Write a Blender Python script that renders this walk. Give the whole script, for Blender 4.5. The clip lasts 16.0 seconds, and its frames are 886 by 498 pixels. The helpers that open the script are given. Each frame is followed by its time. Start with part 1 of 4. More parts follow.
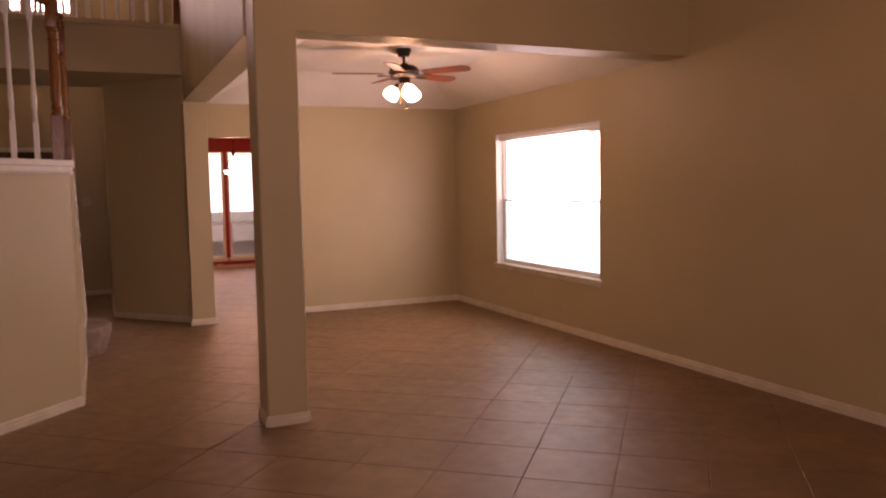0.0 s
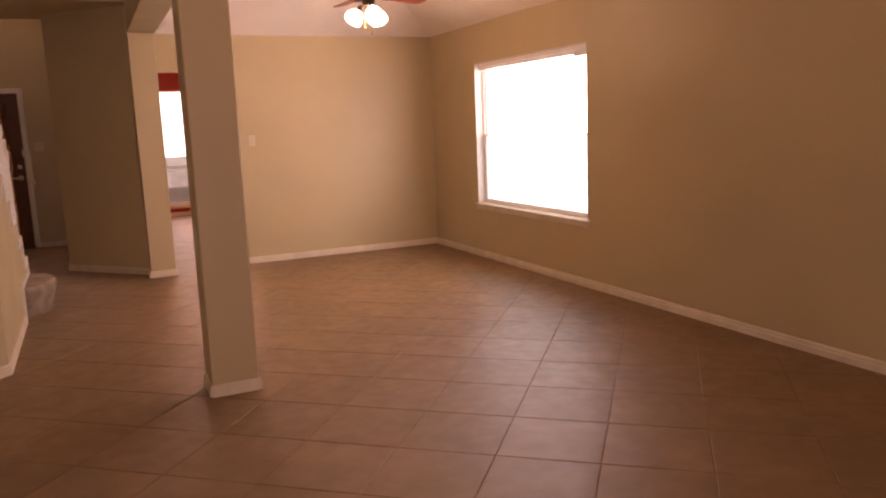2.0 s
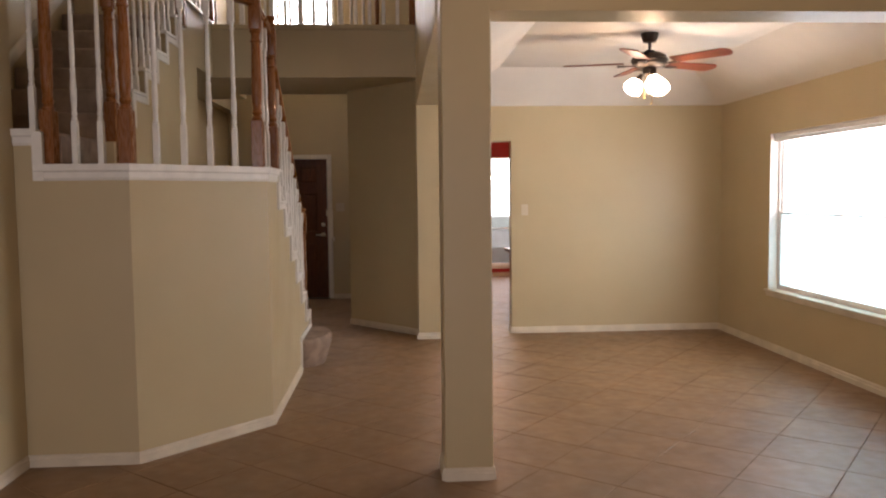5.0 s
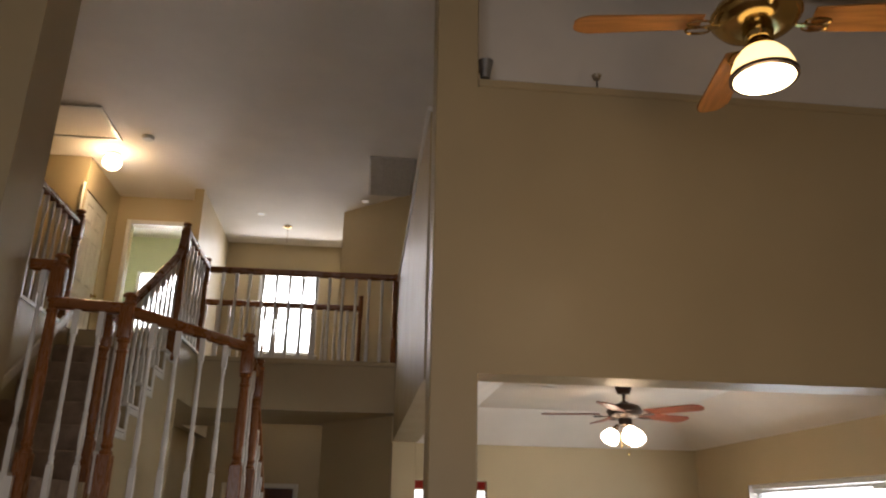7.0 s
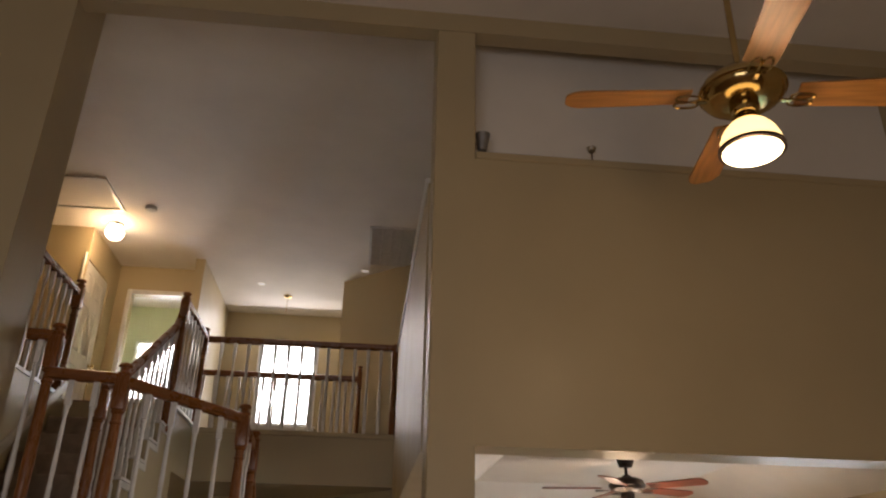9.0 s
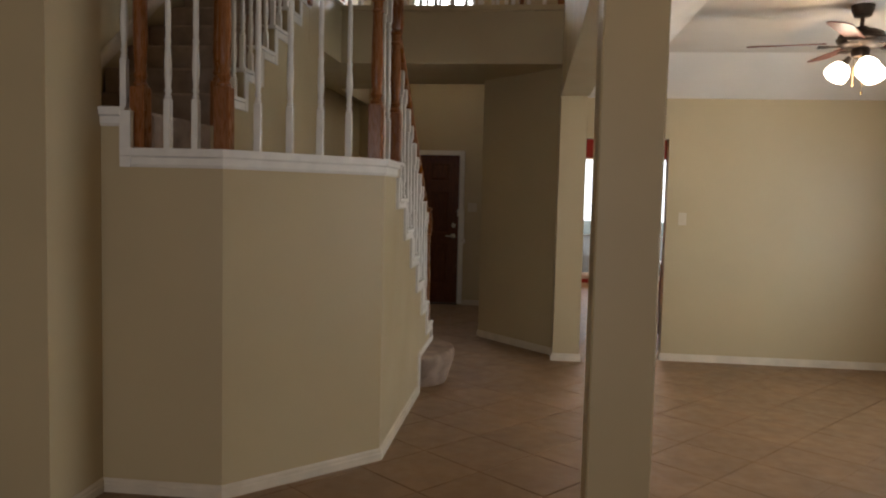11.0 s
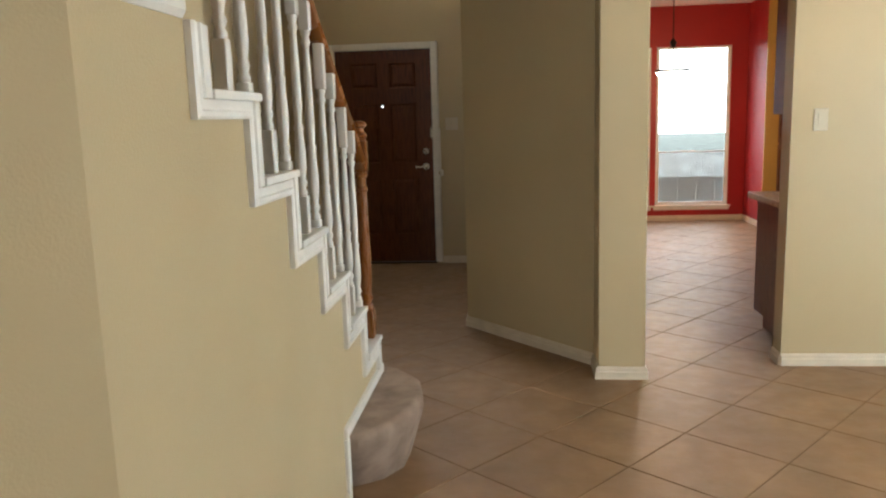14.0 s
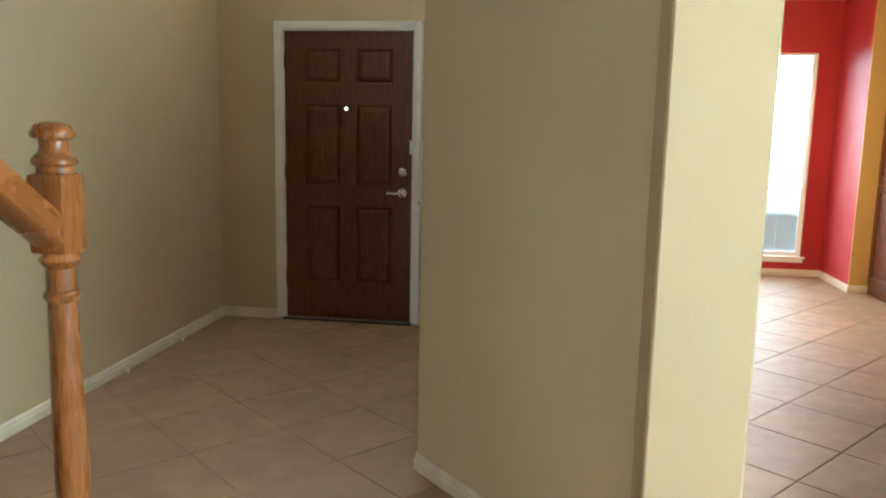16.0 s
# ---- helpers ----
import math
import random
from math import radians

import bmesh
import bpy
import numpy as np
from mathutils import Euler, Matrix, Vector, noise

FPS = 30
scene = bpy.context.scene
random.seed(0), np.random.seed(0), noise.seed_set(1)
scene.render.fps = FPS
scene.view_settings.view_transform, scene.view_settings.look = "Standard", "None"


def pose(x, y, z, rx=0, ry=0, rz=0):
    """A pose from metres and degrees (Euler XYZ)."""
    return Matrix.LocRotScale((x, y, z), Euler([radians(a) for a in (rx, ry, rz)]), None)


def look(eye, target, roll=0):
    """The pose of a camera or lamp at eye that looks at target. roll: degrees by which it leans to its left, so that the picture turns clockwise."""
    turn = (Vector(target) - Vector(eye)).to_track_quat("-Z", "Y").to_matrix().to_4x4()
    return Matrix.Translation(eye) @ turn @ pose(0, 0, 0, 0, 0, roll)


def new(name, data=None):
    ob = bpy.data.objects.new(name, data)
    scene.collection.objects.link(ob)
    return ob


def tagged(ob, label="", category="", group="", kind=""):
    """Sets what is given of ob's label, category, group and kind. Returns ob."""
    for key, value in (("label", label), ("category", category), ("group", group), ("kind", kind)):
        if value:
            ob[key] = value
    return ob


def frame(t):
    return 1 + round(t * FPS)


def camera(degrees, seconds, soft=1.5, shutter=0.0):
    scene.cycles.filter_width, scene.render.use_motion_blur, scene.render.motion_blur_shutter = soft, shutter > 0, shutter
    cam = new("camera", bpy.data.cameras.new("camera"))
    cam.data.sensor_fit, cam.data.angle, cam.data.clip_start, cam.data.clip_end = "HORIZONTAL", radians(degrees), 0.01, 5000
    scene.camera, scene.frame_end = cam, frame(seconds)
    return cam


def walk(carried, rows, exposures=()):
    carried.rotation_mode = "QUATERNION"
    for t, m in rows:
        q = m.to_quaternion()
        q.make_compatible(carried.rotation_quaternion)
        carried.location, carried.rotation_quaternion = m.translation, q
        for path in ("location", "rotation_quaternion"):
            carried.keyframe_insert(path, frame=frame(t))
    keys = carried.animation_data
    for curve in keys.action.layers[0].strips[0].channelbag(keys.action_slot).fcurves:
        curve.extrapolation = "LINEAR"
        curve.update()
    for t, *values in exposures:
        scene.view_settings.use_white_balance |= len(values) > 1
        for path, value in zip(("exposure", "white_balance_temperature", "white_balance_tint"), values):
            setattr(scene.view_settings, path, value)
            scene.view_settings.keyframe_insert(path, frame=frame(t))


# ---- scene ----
cam = camera(60.0, 16.0, soft=2.2)
PATH = [
    (0, (-0.887, -4.679, 1.46), (-0.075, -2.859, 1.298), -1.1),
    (0.5, (-0.827, -4.56, 1.462), (0.056, -2.781, 1.225), -1.5),
    (1, (-0.787, -4.464, 1.447), (0.179, -2.737, 1.161), -1.7),
    (1.5, (-0.669, -4.368, 1.443), (0.276, -2.633, 1.128), -1.9),
    (2, (-0.497, -4.189, 1.42), (0.322, -2.393, 1.1), -2.3),
    (2.5, (-0.419, -4.111, 1.452), (0.229, -2.247, 1.129), -2.6),
    (3, (-0.313, -3.94, 1.413), (0.095, -2.006, 1.109), -2.4),
    (3.2, (-0.247, -3.895, 1.396), (0.051, -1.939, 1.103), -2.4),
    (5.3, (-0.236, -3.919, 1.5), (-0.115, -1.923, 1.442), -0.7),
    (5.5, (-0.265, -3.911, 1.507), (-0.126, -1.916, 1.521), -0.4),
    (6, (-0.334, -3.918, 1.58), (-0.162, -1.938, 1.802), 0.4),
    (6.5, (-0.362, -3.953, 1.664), (-0.171, -2.011, 2.103), 0.9),
    (7, (-0.351, -4.012, 1.692), (-0.16, -2.134, 2.354), 1.1),
    (7.5, (-0.342, -4.059, 1.684), (-0.158, -2.248, 2.513), 1.4),
    (8, (-0.344, -4.087, 1.67), (-0.162, -2.307, 2.564), 1.4),
    (8.5, (-0.342, -4.074, 1.676), (-0.162, -2.291, 2.563), 1.3),
    (9, (-0.327, -4.031, 1.687), (-0.151, -2.22, 2.517), 1.2),
    (9.5, (-0.286, -3.925, 1.675), (-0.154, -2.05, 2.36), 1.6),
    (10, (-0.219, -3.712, 1.616), (-0.191, -1.754, 2.021), 2.4),
    (10.2, (-0.217, -3.61, 1.588), (-0.245, -1.629, 1.856), 2.4),
    (12.3, (-0.348, -1.818, 1.398), (-0.745, 0.111, 1.05), -0.7),
    (12.5, (-0.353, -1.6, 1.391), (-0.757, 0.33, 1.054), -0.8),
    (13, (-0.386, -1.069, 1.398), (-0.771, 0.866, 1.075), -0.7),
    (13.5, (-0.432, -0.499, 1.399), (-0.73, 1.452, 1.077), -1.6),
    (14, (-0.43, 0.03, 1.394), (-0.626, 1.992, 1.058), -1.7),
    (14.5, (-0.454, 0.581, 1.384), (-0.55, 2.55, 1.046), -1.1),
    (15, (-0.372, 1.081, 1.382), (-0.487, 3.051, 1.059), -0.9),
    (15.5, (-0.293, 1.596, 1.386), (-0.478, 3.563, 1.08), -0.0),
    (16, (-0.285, 2.115, 1.397), (-0.552, 4.073, 1.086), 1.2),
]
EXPOSURES = [
    (0.0, -0.22, 9300, 62), (0.5, 0.08, 9500, 66), (1.0, 0.38, 9200, 64), (1.5, 0.68, 8700, 62), (2.0, 0.23, 9900, 62), (3.0, 0.13, 9400, 53), (3.2, 0.13, 9000, 46),
    (5.3, 0.35, 7100, 26), (6.0, 0.10, 7000, 22), (6.5, -0.33, 6800, 19), (7.5, -0.30, 6900, 19), (8.5, -0.32, 7000, 23), (9.0, -0.38, 7100, 22), (9.5, -0.47, 6900, 20),
    (10.0, -0.75, 6700, 15), (10.2, -0.90, 6700, 15),
    (12.3, 1.26, 6950, 20), (13.0, 1.11, 6700, 14), (14.0, 0.90, 6400, 9), (14.5, 0.95, 6350, 10), (15.5, 1.35, 6100, 6), (16.0, 1.95, 5550, -3),
]
walk(cam, [(t, look(eye, target, roll)) for t, eye, target, roll in PATH], EXPOSURES)

# ---- world and light ----
world = bpy.data.worlds.new("sky")
scene.world = world
world.use_nodes = True
wn = world.node_tree
sky = wn.nodes.new("ShaderNodeTexSky")
sky.sky_type = "NISHITA"
sky.sun_disc = False
sky.sun_elevation = radians(48)
sky.sun_rotation = radians(186)
wn.links.new(sky.outputs["Color"], wn.nodes["Background"].inputs["Color"])
wn.nodes["Background"].inputs["Strength"].default_value = 0.15

sun = new("sun", bpy.data.lights.new("sun", "SUN"))
sun.data.energy = 3.0
sun.data.angle = radians(0.5)
sun.data.color = (1.0, 0.95, 0.88)
sun.matrix_world = look((0, 0, 20), (0.9, 9.0, 10.0))


def area_lamp(name, m, sx, sy, watts, color):
    ob = new(name, bpy.data.lights.new(name, "AREA"))
    ob.data.shape = "RECTANGLE"
    ob.data.size, ob.data.size_y = sx, sy
    ob.data.energy, ob.data.color = watts, color
    ob.matrix_world = m
    return ob


def point_lamp(name, p, watts, color, radius=0.05):
    ob = new(name, bpy.data.lights.new(name, "POINT"))
    ob.data.energy, ob.data.color, ob.data.shadow_soft_size = watts, color, radius
    ob.location = p
    return ob


DAY = (0.93, 0.97, 1.0)
WARM = (1.0, 0.74, 0.44)
area_lamp("daylight_dining_window", look((3.60, 2.14, 1.30), (0, 2.14, 1.85)), 2.7, 2.1, 106, DAY)
area_lamp("daylight_upper_window", look((-1.53, 7.72, 4.75), (-1.53, 4.2, 2.2)), 1.5, 2.0, 80, DAY)
# Unseen fill lamp added inside the windowless south wall, lighting the room from behind.
area_lamp("daylight_rear_fill", look((-1.3, -6.56, 1.35), (-1.3, 0, 1.3)), 3.0, 2.0, 76, DAY)
area_lamp("daylight_bedroom_window", look((-3.44, 7.66, 4.65), (-3.44, 0, 4.5)), 1.2, 1.4, 220, DAY)
area_lamp("daylight_over_nook", look((1.3, 11.4, 3.6), (1.3, 9.0, 0.4)), 3.2, 1.6, 78, DAY)
point_lamp("bulb_dining_fan", (1.775, 2.10, 2.16), 13, WARM, 0.06)
point_lamp("bulb_living_fan", (1.03, -1.745, 3.08), 13, WARM, 0.08)
point_lamp("bulb_hall", (-3.38, 4.385, 5.40), 16, (1.0, 0.68, 0.33), 0.05)
point_lamp("bulb_nook", (1.15, 8.2, 1.64), 34, (1.0, 0.62, 0.30), 0.05)


# ---- materials ----
def material(name, color, rough=0.6, metal=0.0, scale=6.0, amount=0.08, bump=0.0, bump_scale=60.0, random_amount=0.0,
             second=None, second_scale=1.3, spec=0.5, stretch=(1, 1, 1), island=False):
    m = bpy.data.materials.new(name)
    m.use_nodes = True
    nt = m.node_tree
    b = nt.nodes["Principled BSDF"]
    b.inputs["Roughness"].default_value = rough
    b.inputs["Metallic"].default_value = metal
    b.inputs["Specular IOR Level"].default_value = spec
    tc = nt.nodes.new("ShaderNodeTexCoord")
    mp = nt.nodes.new("ShaderNodeMapping")
    mp.inputs["Scale"].default_value = stretch
    geo = nt.nodes.new("ShaderNodeNewGeometry")
    src = geo.outputs["Position"] if stretch == (1, 1, 1) else tc.outputs["Object"]
    nt.links.new(src, mp.inputs["Vector"])

    def tex(sc, detail=5):
        n = nt.nodes.new("ShaderNodeTexNoise")
        n.inputs["Scale"].default_value = sc
        n.inputs["Detail"].default_value = detail
        nt.links.new(mp.outputs["Vector"], n.inputs["Vector"])
        return n.outputs["Fac"]

    def mix(kind, fac, a, c):
        n = nt.nodes.new("ShaderNodeMix")
        n.data_type, n.blend_type = "RGBA", kind
        for sock, v in ((n.inputs[0], fac), (n.inputs[6], a), (n.inputs[7], c)):
            if isinstance(v, (float, int)):
                sock.default_value = v
            elif isinstance(v, tuple):
                sock.default_value = (*v[:3], 1)
            else:
                nt.links.new(v, sock)
        return n.outputs[2]

    def ramp(val, lo, hi):
        n = nt.nodes.new("ShaderNodeMapRange")
        n.inputs["From Min"].default_value, n.inputs["From Max"].default_value = 0.3, 0.7
        n.inputs["To Min"].default_value, n.inputs["To Max"].default_value = lo, hi
        nt.links.new(val, n.inputs["Value"])
        return n.outputs["Result"]

    dark = tuple(c * (1 - amount * 2) for c in color)
    light = tuple(min(1.0, c * (1 + amount)) for c in color)
    col = mix("MIX", ramp(tex(scale), 0.0, 1.0), dark, light)
    if second:
        col = mix("MIX", ramp(tex(second_scale, 3), 0.0, 0.75), col, second)
    if random_amount:
        info = nt.nodes.new("ShaderNodeObjectInfo")
        r = geo.outputs["Random Per Island"] if island else info.outputs["Random"]
        n = nt.nodes.new("ShaderNodeMapRange")
        n.inputs["To Min"].default_value, n.inputs["To Max"].default_value = 1 - random_amount, 1 + random_amount
        nt.links.new(r, n.inputs["Value"])
        h = nt.nodes.new("ShaderNodeHueSaturation")
        nt.links.new(n.outputs["Result"], h.inputs["Value"])
        nt.links.new(col, h.inputs["Color"])
        col = h.outputs["Color"]
    nt.links.new(col, b.inputs["Base Color"])
    nt.links.new(ramp(tex(scale * 2.3, 3), rough * 0.85, min(1.0, rough * 1.15)), b.inputs["Roughness"])
    if bump:
        n = nt.nodes.new("ShaderNodeBump")
        n.inputs["Strength"].default_value = bump
        n.inputs["Distance"].default_value = 0.004
        nt.links.new(tex(bump_scale, 4), n.inputs["Height"])
        nt.links.new(n.outputs["Normal"], b.inputs["Normal"])
    return m


def glass_material(name, color=(0.95, 0.98, 0.98), rough=0.0):
    m = bpy.data.materials.new(name)
    m.use_nodes = True
    b = m.node_tree.nodes["Principled BSDF"]
    b.inputs["Base Color"].default_value = (*color, 1)
    b.inputs["Roughness"].default_value = rough
    b.inputs["Transmission Weight"].default_value = 1.0
    b.inputs["IOR"].default_value = 1.1
    return m


def lit_glass(name, color, strength):
    m = material(name, (0.85, 0.82, 0.75), 0.35, scale=9, amount=0.03)
    b = m.node_tree.nodes["Principled BSDF"]
    b.inputs["Emission Color"].default_value = (*color, 1)
    b.inputs["Emission Strength"].default_value = strength
    return m


M_WALL = material("tan_wall_paint", (0.458, 0.370, 0.222), 0.42, scale=1.1, amount=0.03, bump=0.22, bump_scale=170)
M_CEIL = material("white_ceiling_texture", (0.80, 0.75, 0.68), 0.85, scale=2, amount=0.03, bump=0.5, bump_scale=120)
M_TRIM = material("white_gloss_trim", (0.72, 0.70, 0.655), 0.35, scale=14, amount=0.04, bump=0.05, bump_scale=60)
M_BASE = material("cream_baseboard_paint", (0.60, 0.53, 0.42), 0.45, scale=7, amount=0.07, bump=0.08, bump_scale=50)
M_TILE = material("tan_ceramic_tile", (0.262, 0.153, 0.076), 0.50, scale=5, amount=0.13, bump=0.18, bump_scale=38,
                  random_amount=0.045, second=(0.190, 0.113, 0.057), second_scale=1.7)
M_TILE2 = material("tan_ceramic_tile_far", (0.262, 0.153, 0.076), 0.50, scale=5, amount=0.13, bump=0.18, bump_scale=38,
                   random_amount=0.045, second=(0.190, 0.113, 0.057), second_scale=1.7, island=True)
M_GROUT = material("brown_grout", (0.215, 0.128, 0.066), 0.9, scale=30, amount=0.15, bump=0.4, bump_scale=200)
M_CARPET = material("taupe_carpet", (0.32, 0.238, 0.182), 0.95, scale=9, amount=0.15, bump=1.0, bump_scale=260, spec=0.1)
M_OAK = material("stained_oak", (0.218, 0.076, 0.018), 0.28, scale=5, amount=0.09, stretch=(14, 14, 1.2), bump=0.06, bump_scale=30)
M_OAKL = material("stained_oak_rail", (0.218, 0.076, 0.018), 0.28, scale=4, amount=0.08, bump=0.05, bump_scale=30)
M_DOOR = material("dark_mahogany_door", (0.115, 0.034, 0.011), 0.40, scale=6, amount=0.2, spec=0.35, stretch=(9, 9, 1.2), bump=0.12,
                  bump_scale=24)
M_CAB = material("reddish_brown_cabinet", (0.092, 0.027, 0.012), 0.32, scale=5, amount=0.22, stretch=(10, 10, 0.9), bump=0.1,
                 bump_scale=26)
M_RED = material("deep_red_paint", (0.34, 0.015, 0.018), 0.45, scale=1.4, amount=0.05, bump=0.18, bump_scale=170)
M_OCHRE = material("ochre_wall_paint", (0.52, 0.33, 0.10), 0.55, scale=1.4, amount=0.04, bump=0.2, bump_scale=170)
M_NICKEL = material("satin_nickel", (0.72, 0.68, 0.60), 0.28, 1.0, scale=30, amount=0.05)
M_BRASS = material("antique_brass", (0.52, 0.37, 0.16), 0.16, 1.0, scale=12, amount=0.08)
M_BRONZE = material("oiled_bronze", (0.05, 0.035, 0.027), 0.4, 0.8, scale=20, amount=0.2)
M_BLADE = material("oak_fan_blade", (0.42, 0.19, 0.05), 0.4, scale=4, amount=0.18, stretch=(1.0, 12, 12), bump=0.06, bump_scale=30)
M_BLADE2 = material("cherry_fan_blade", (0.22, 0.055, 0.028), 0.35, scale=4, amount=0.18, stretch=(1.0, 12, 12), bump=0.06, bump_scale=30)
M_ALMOND = material("almond_plastic", (0.55, 0.49, 0.37), 0.4, scale=30, amount=0.03)
M_WHITE = material("white_plastic", (0.78, 0.76, 0.70), 0.4, scale=30, amount=0.03)
M_VINYL = material("white_vinyl_window", (0.80, 0.80, 0.78), 0.35, scale=20, amount=0.03)
M_COUNTER = material("beige_laminate_counter", (0.55, 0.44, 0.31), 0.25, scale=60, amount=0.2, second=(0.42, 0.32, 0.22), second_scale=25)
M_GREY = material("grey_metal", (0.30, 0.29, 0.28), 0.5, 0.6, scale=20, amount=0.1)
M_VENT = material("grey_white_vent", (0.62, 0.60, 0.56), 0.5, scale=20, amount=0.05)
M_GLASS = glass_material("window_glass")
M_SCREEN = bpy.data.materials.new("insect_screen")
M_SCREEN.use_nodes = True
sn = M_SCREEN.node_tree
tr, mx = sn.nodes.new("ShaderNodeBsdfTransparent"), sn.nodes.new("ShaderNodeMixShader")
mx.inputs[0].default_value = 0.3
sn.nodes["Principled BSDF"].inputs["Base Color"].default_value = (0.50, 0.56, 0.60, 1)
sn.links.new(tr.outputs[0], mx.inputs[1])
sn.links.new(sn.nodes["Principled BSDF"].outputs[0], mx.inputs[2])
sn.links.new(mx.outputs[0], sn.nodes["Material Output"].inputs["Surface"])
M_SCREEN_BLUE = M_SCREEN.copy()
M_SCREEN_BLUE.name = "blue_insect_screen"
for node in M_SCREEN_BLUE.node_tree.nodes:
    if node.type == "BSDF_TRANSPARENT":
        node.inputs["Color"].default_value = (0.66, 0.90, 0.94, 1)
M_SHADE = lit_glass("lit_white_glass", (1.0, 0.88, 0.68), 16.0)
M_AMBER = lit_glass("lit_amber_glass", (1.0, 0.70, 0.30), 2.6)
M_BULB = lit_glass("glowing_bulb", (1.0, 0.82, 0.50), 14.0)
M_GLOBE = lit_glass("lit_globe", (1.0, 0.86, 0.62), 18.0)
M_GRASS = material("shaded_lawn", (0.10, 0.125, 0.105), 0.9, scale=3, amount=0.3, bump=1, bump_scale=80)
M_FENCE = material("weathered_fence_wood", (0.50, 0.56, 0.58), 0.85, scale=4, amount=0.25, random_amount=0.1)
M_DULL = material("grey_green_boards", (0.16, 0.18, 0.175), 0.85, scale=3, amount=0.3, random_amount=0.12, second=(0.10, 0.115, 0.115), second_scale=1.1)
M_BEDROOM = material("pale_green_paint", (0.55, 0.58, 0.38), 0.6, scale=2, amount=0.03, bump=0.2, bump_scale=170)


# ---- mesh helpers ----
def obj(name, bm, mat, parent=None, label="", smooth=False, m=None):
    me = bpy.data.meshes.new(name)
    bmesh.ops.recalc_face_normals(bm, faces=bm.faces)
    if smooth:
        for f in bm.faces:
            f.smooth = True
        for e in bm.edges:
            if len(e.link_faces) == 2 and e.calc_face_angle(0) > 0.7:
                e.smooth = False
    bm.to_mesh(me)
    bm.free()
    me.materials.append(mat)
    ob = new(name, me)
    if m is not None:
        ob.matrix_world = m
    if parent is not None:
        ob.parent = parent
        ob.matrix_parent_inverse = Matrix.Identity(4)
    if label:
        ob["label"] = label
    return ob


def part(name, bm, mat, parent, label="", smooth=False, m=None):
    return obj(name, bm, mat, parent, label, smooth, m)


def shared(name, me, parent, m):
    ob = new(name, me)
    ob.parent = parent
    ob.matrix_basis = m
    return ob


def thing(name, p, label, category, group="", kind="", m=None):
    ob = new(name)
    ob.empty_display_size = 0.1
    ob.matrix_world = m if m is not None else Matrix.Translation(p)
    return tagged(ob, label, category, group, kind)


def box(bm, x0, y0, z0, x1, y1, z1, bevel=0.0, seg=1):
    m = Matrix.Translation(((x0 + x1) / 2, (y0 + y1) / 2, (z0 + z1) / 2)) @ Matrix.Diagonal((abs(x1 - x0), abs(y1 - y0), abs(z1 - z0), 1))
    r = bmesh.ops.create_cube(bm, size=1, matrix=m)
    if bevel:
        es = list({e for v in r["verts"] for e in v.link_edges})
        bmesh.ops.bevel(bm, geom=es, offset=bevel, segments=seg, affect="EDGES", profile=0.6)
    return bm


def boxes(*rows, bevel=0.0):
    bm = bmesh.new()
    for r in rows:
        box(bm, *r, bevel=bevel)
    return bm


def prism(bm, pts, z0, z1):
    lo = [bm.verts.new((x, y, z0)) for x, y in pts]
    hi = [bm.verts.new((x, y, z1)) for x, y in pts]
    n = len(pts)
    bm.faces.new(lo[::-1])
    bm.faces.new(hi)
    for i in range(n):
        bm.faces.new((lo[i], lo[(i + 1) % n], hi[(i + 1) % n], hi[i]))
    return bm


def lathe(bm, prof, n=16, m=None):
    rings = []
    for r, z in prof:
        if r < 1e-5:
            rings.append([bm.verts.new((0, 0, z))])
        else:
            rings.append([bm.verts.new((r * math.cos(2 * math.pi * k / n), r * math.sin(2 * math.pi * k / n), z)) for k in range(n)])
    made = [v for r in rings for v in r]
    for a, b in zip(rings, rings[1:]):
        for k in range(n):
            va = [a[k % len(a)], a[(k + 1) % len(a)]] if len(a) > 1 else [a[0]]
            vb = [b[(k + 1) % len(b)], b[k % len(b)]] if len(b) > 1 else [b[0]]
            if len(va) + len(vb) > 2:
                bm.faces.new(va + vb)
    if len(rings[0]) > 1:
        bm.faces.new(rings[0][::-1])
    if len(rings[-1]) > 1:
        bm.faces.new(rings[-1])
    if m is not None:
        bmesh.ops.transform(bm, matrix=m, verts=made)
    return bm


def sweep(bm, profile, pts, closed_ends=True):
    """A profile (across, up) carried along points, upright."""
    rings = []
    pts = [Vector(p) for p in pts]
    for i, p in enumerate(pts):
        a = (pts[i] - pts[i - 1]) if i else (pts[1] - pts[0])
        b = (pts[i + 1] - pts[i]) if i + 1 < len(pts) else a
        a2, b2 = Vector((a.x, a.y, 0)).normalized(), Vector((b.x, b.y, 0)).normalized()
        d = (a2 + b2).normalized() if (a2 + b2).length > 1e-6 else b2
        k = 1 / max(0.3, d.dot(b2))
        side = Vector((d.y, -d.x, 0)) * k
        rings.append([bm.verts.new(p + side * u + Vector((0, 0, v))) for u, v in profile])
    n = len(profile)
    for a, b in zip(rings, rings[1:]):
        for k in range(n):
            bm.faces.new((a[k], a[(k + 1) % n], b[(k + 1) % n], b[k]))
    if closed_ends:
        bm.faces.new(rings[0][::-1])
        bm.faces.new(rings[-1])
    return bm


BASE_PROFILE = [(0, 0), (0.015, 0), (0.015, 0.038), (0.010, 0.044), (0.010, 0.056), (0.005, 0.066), (0, 0.067)]


def baseboard(*pts):
    """Runs with the room on its right-hand side."""
    ob = obj("baseboard", sweep(bmesh.new(), BASE_PROFILE, [(x, y, 0) for x, y in pts]), M_BASE)
    return tagged(ob, "cream painted wooden baseboard along the wall", "baseboard", kind="structure")


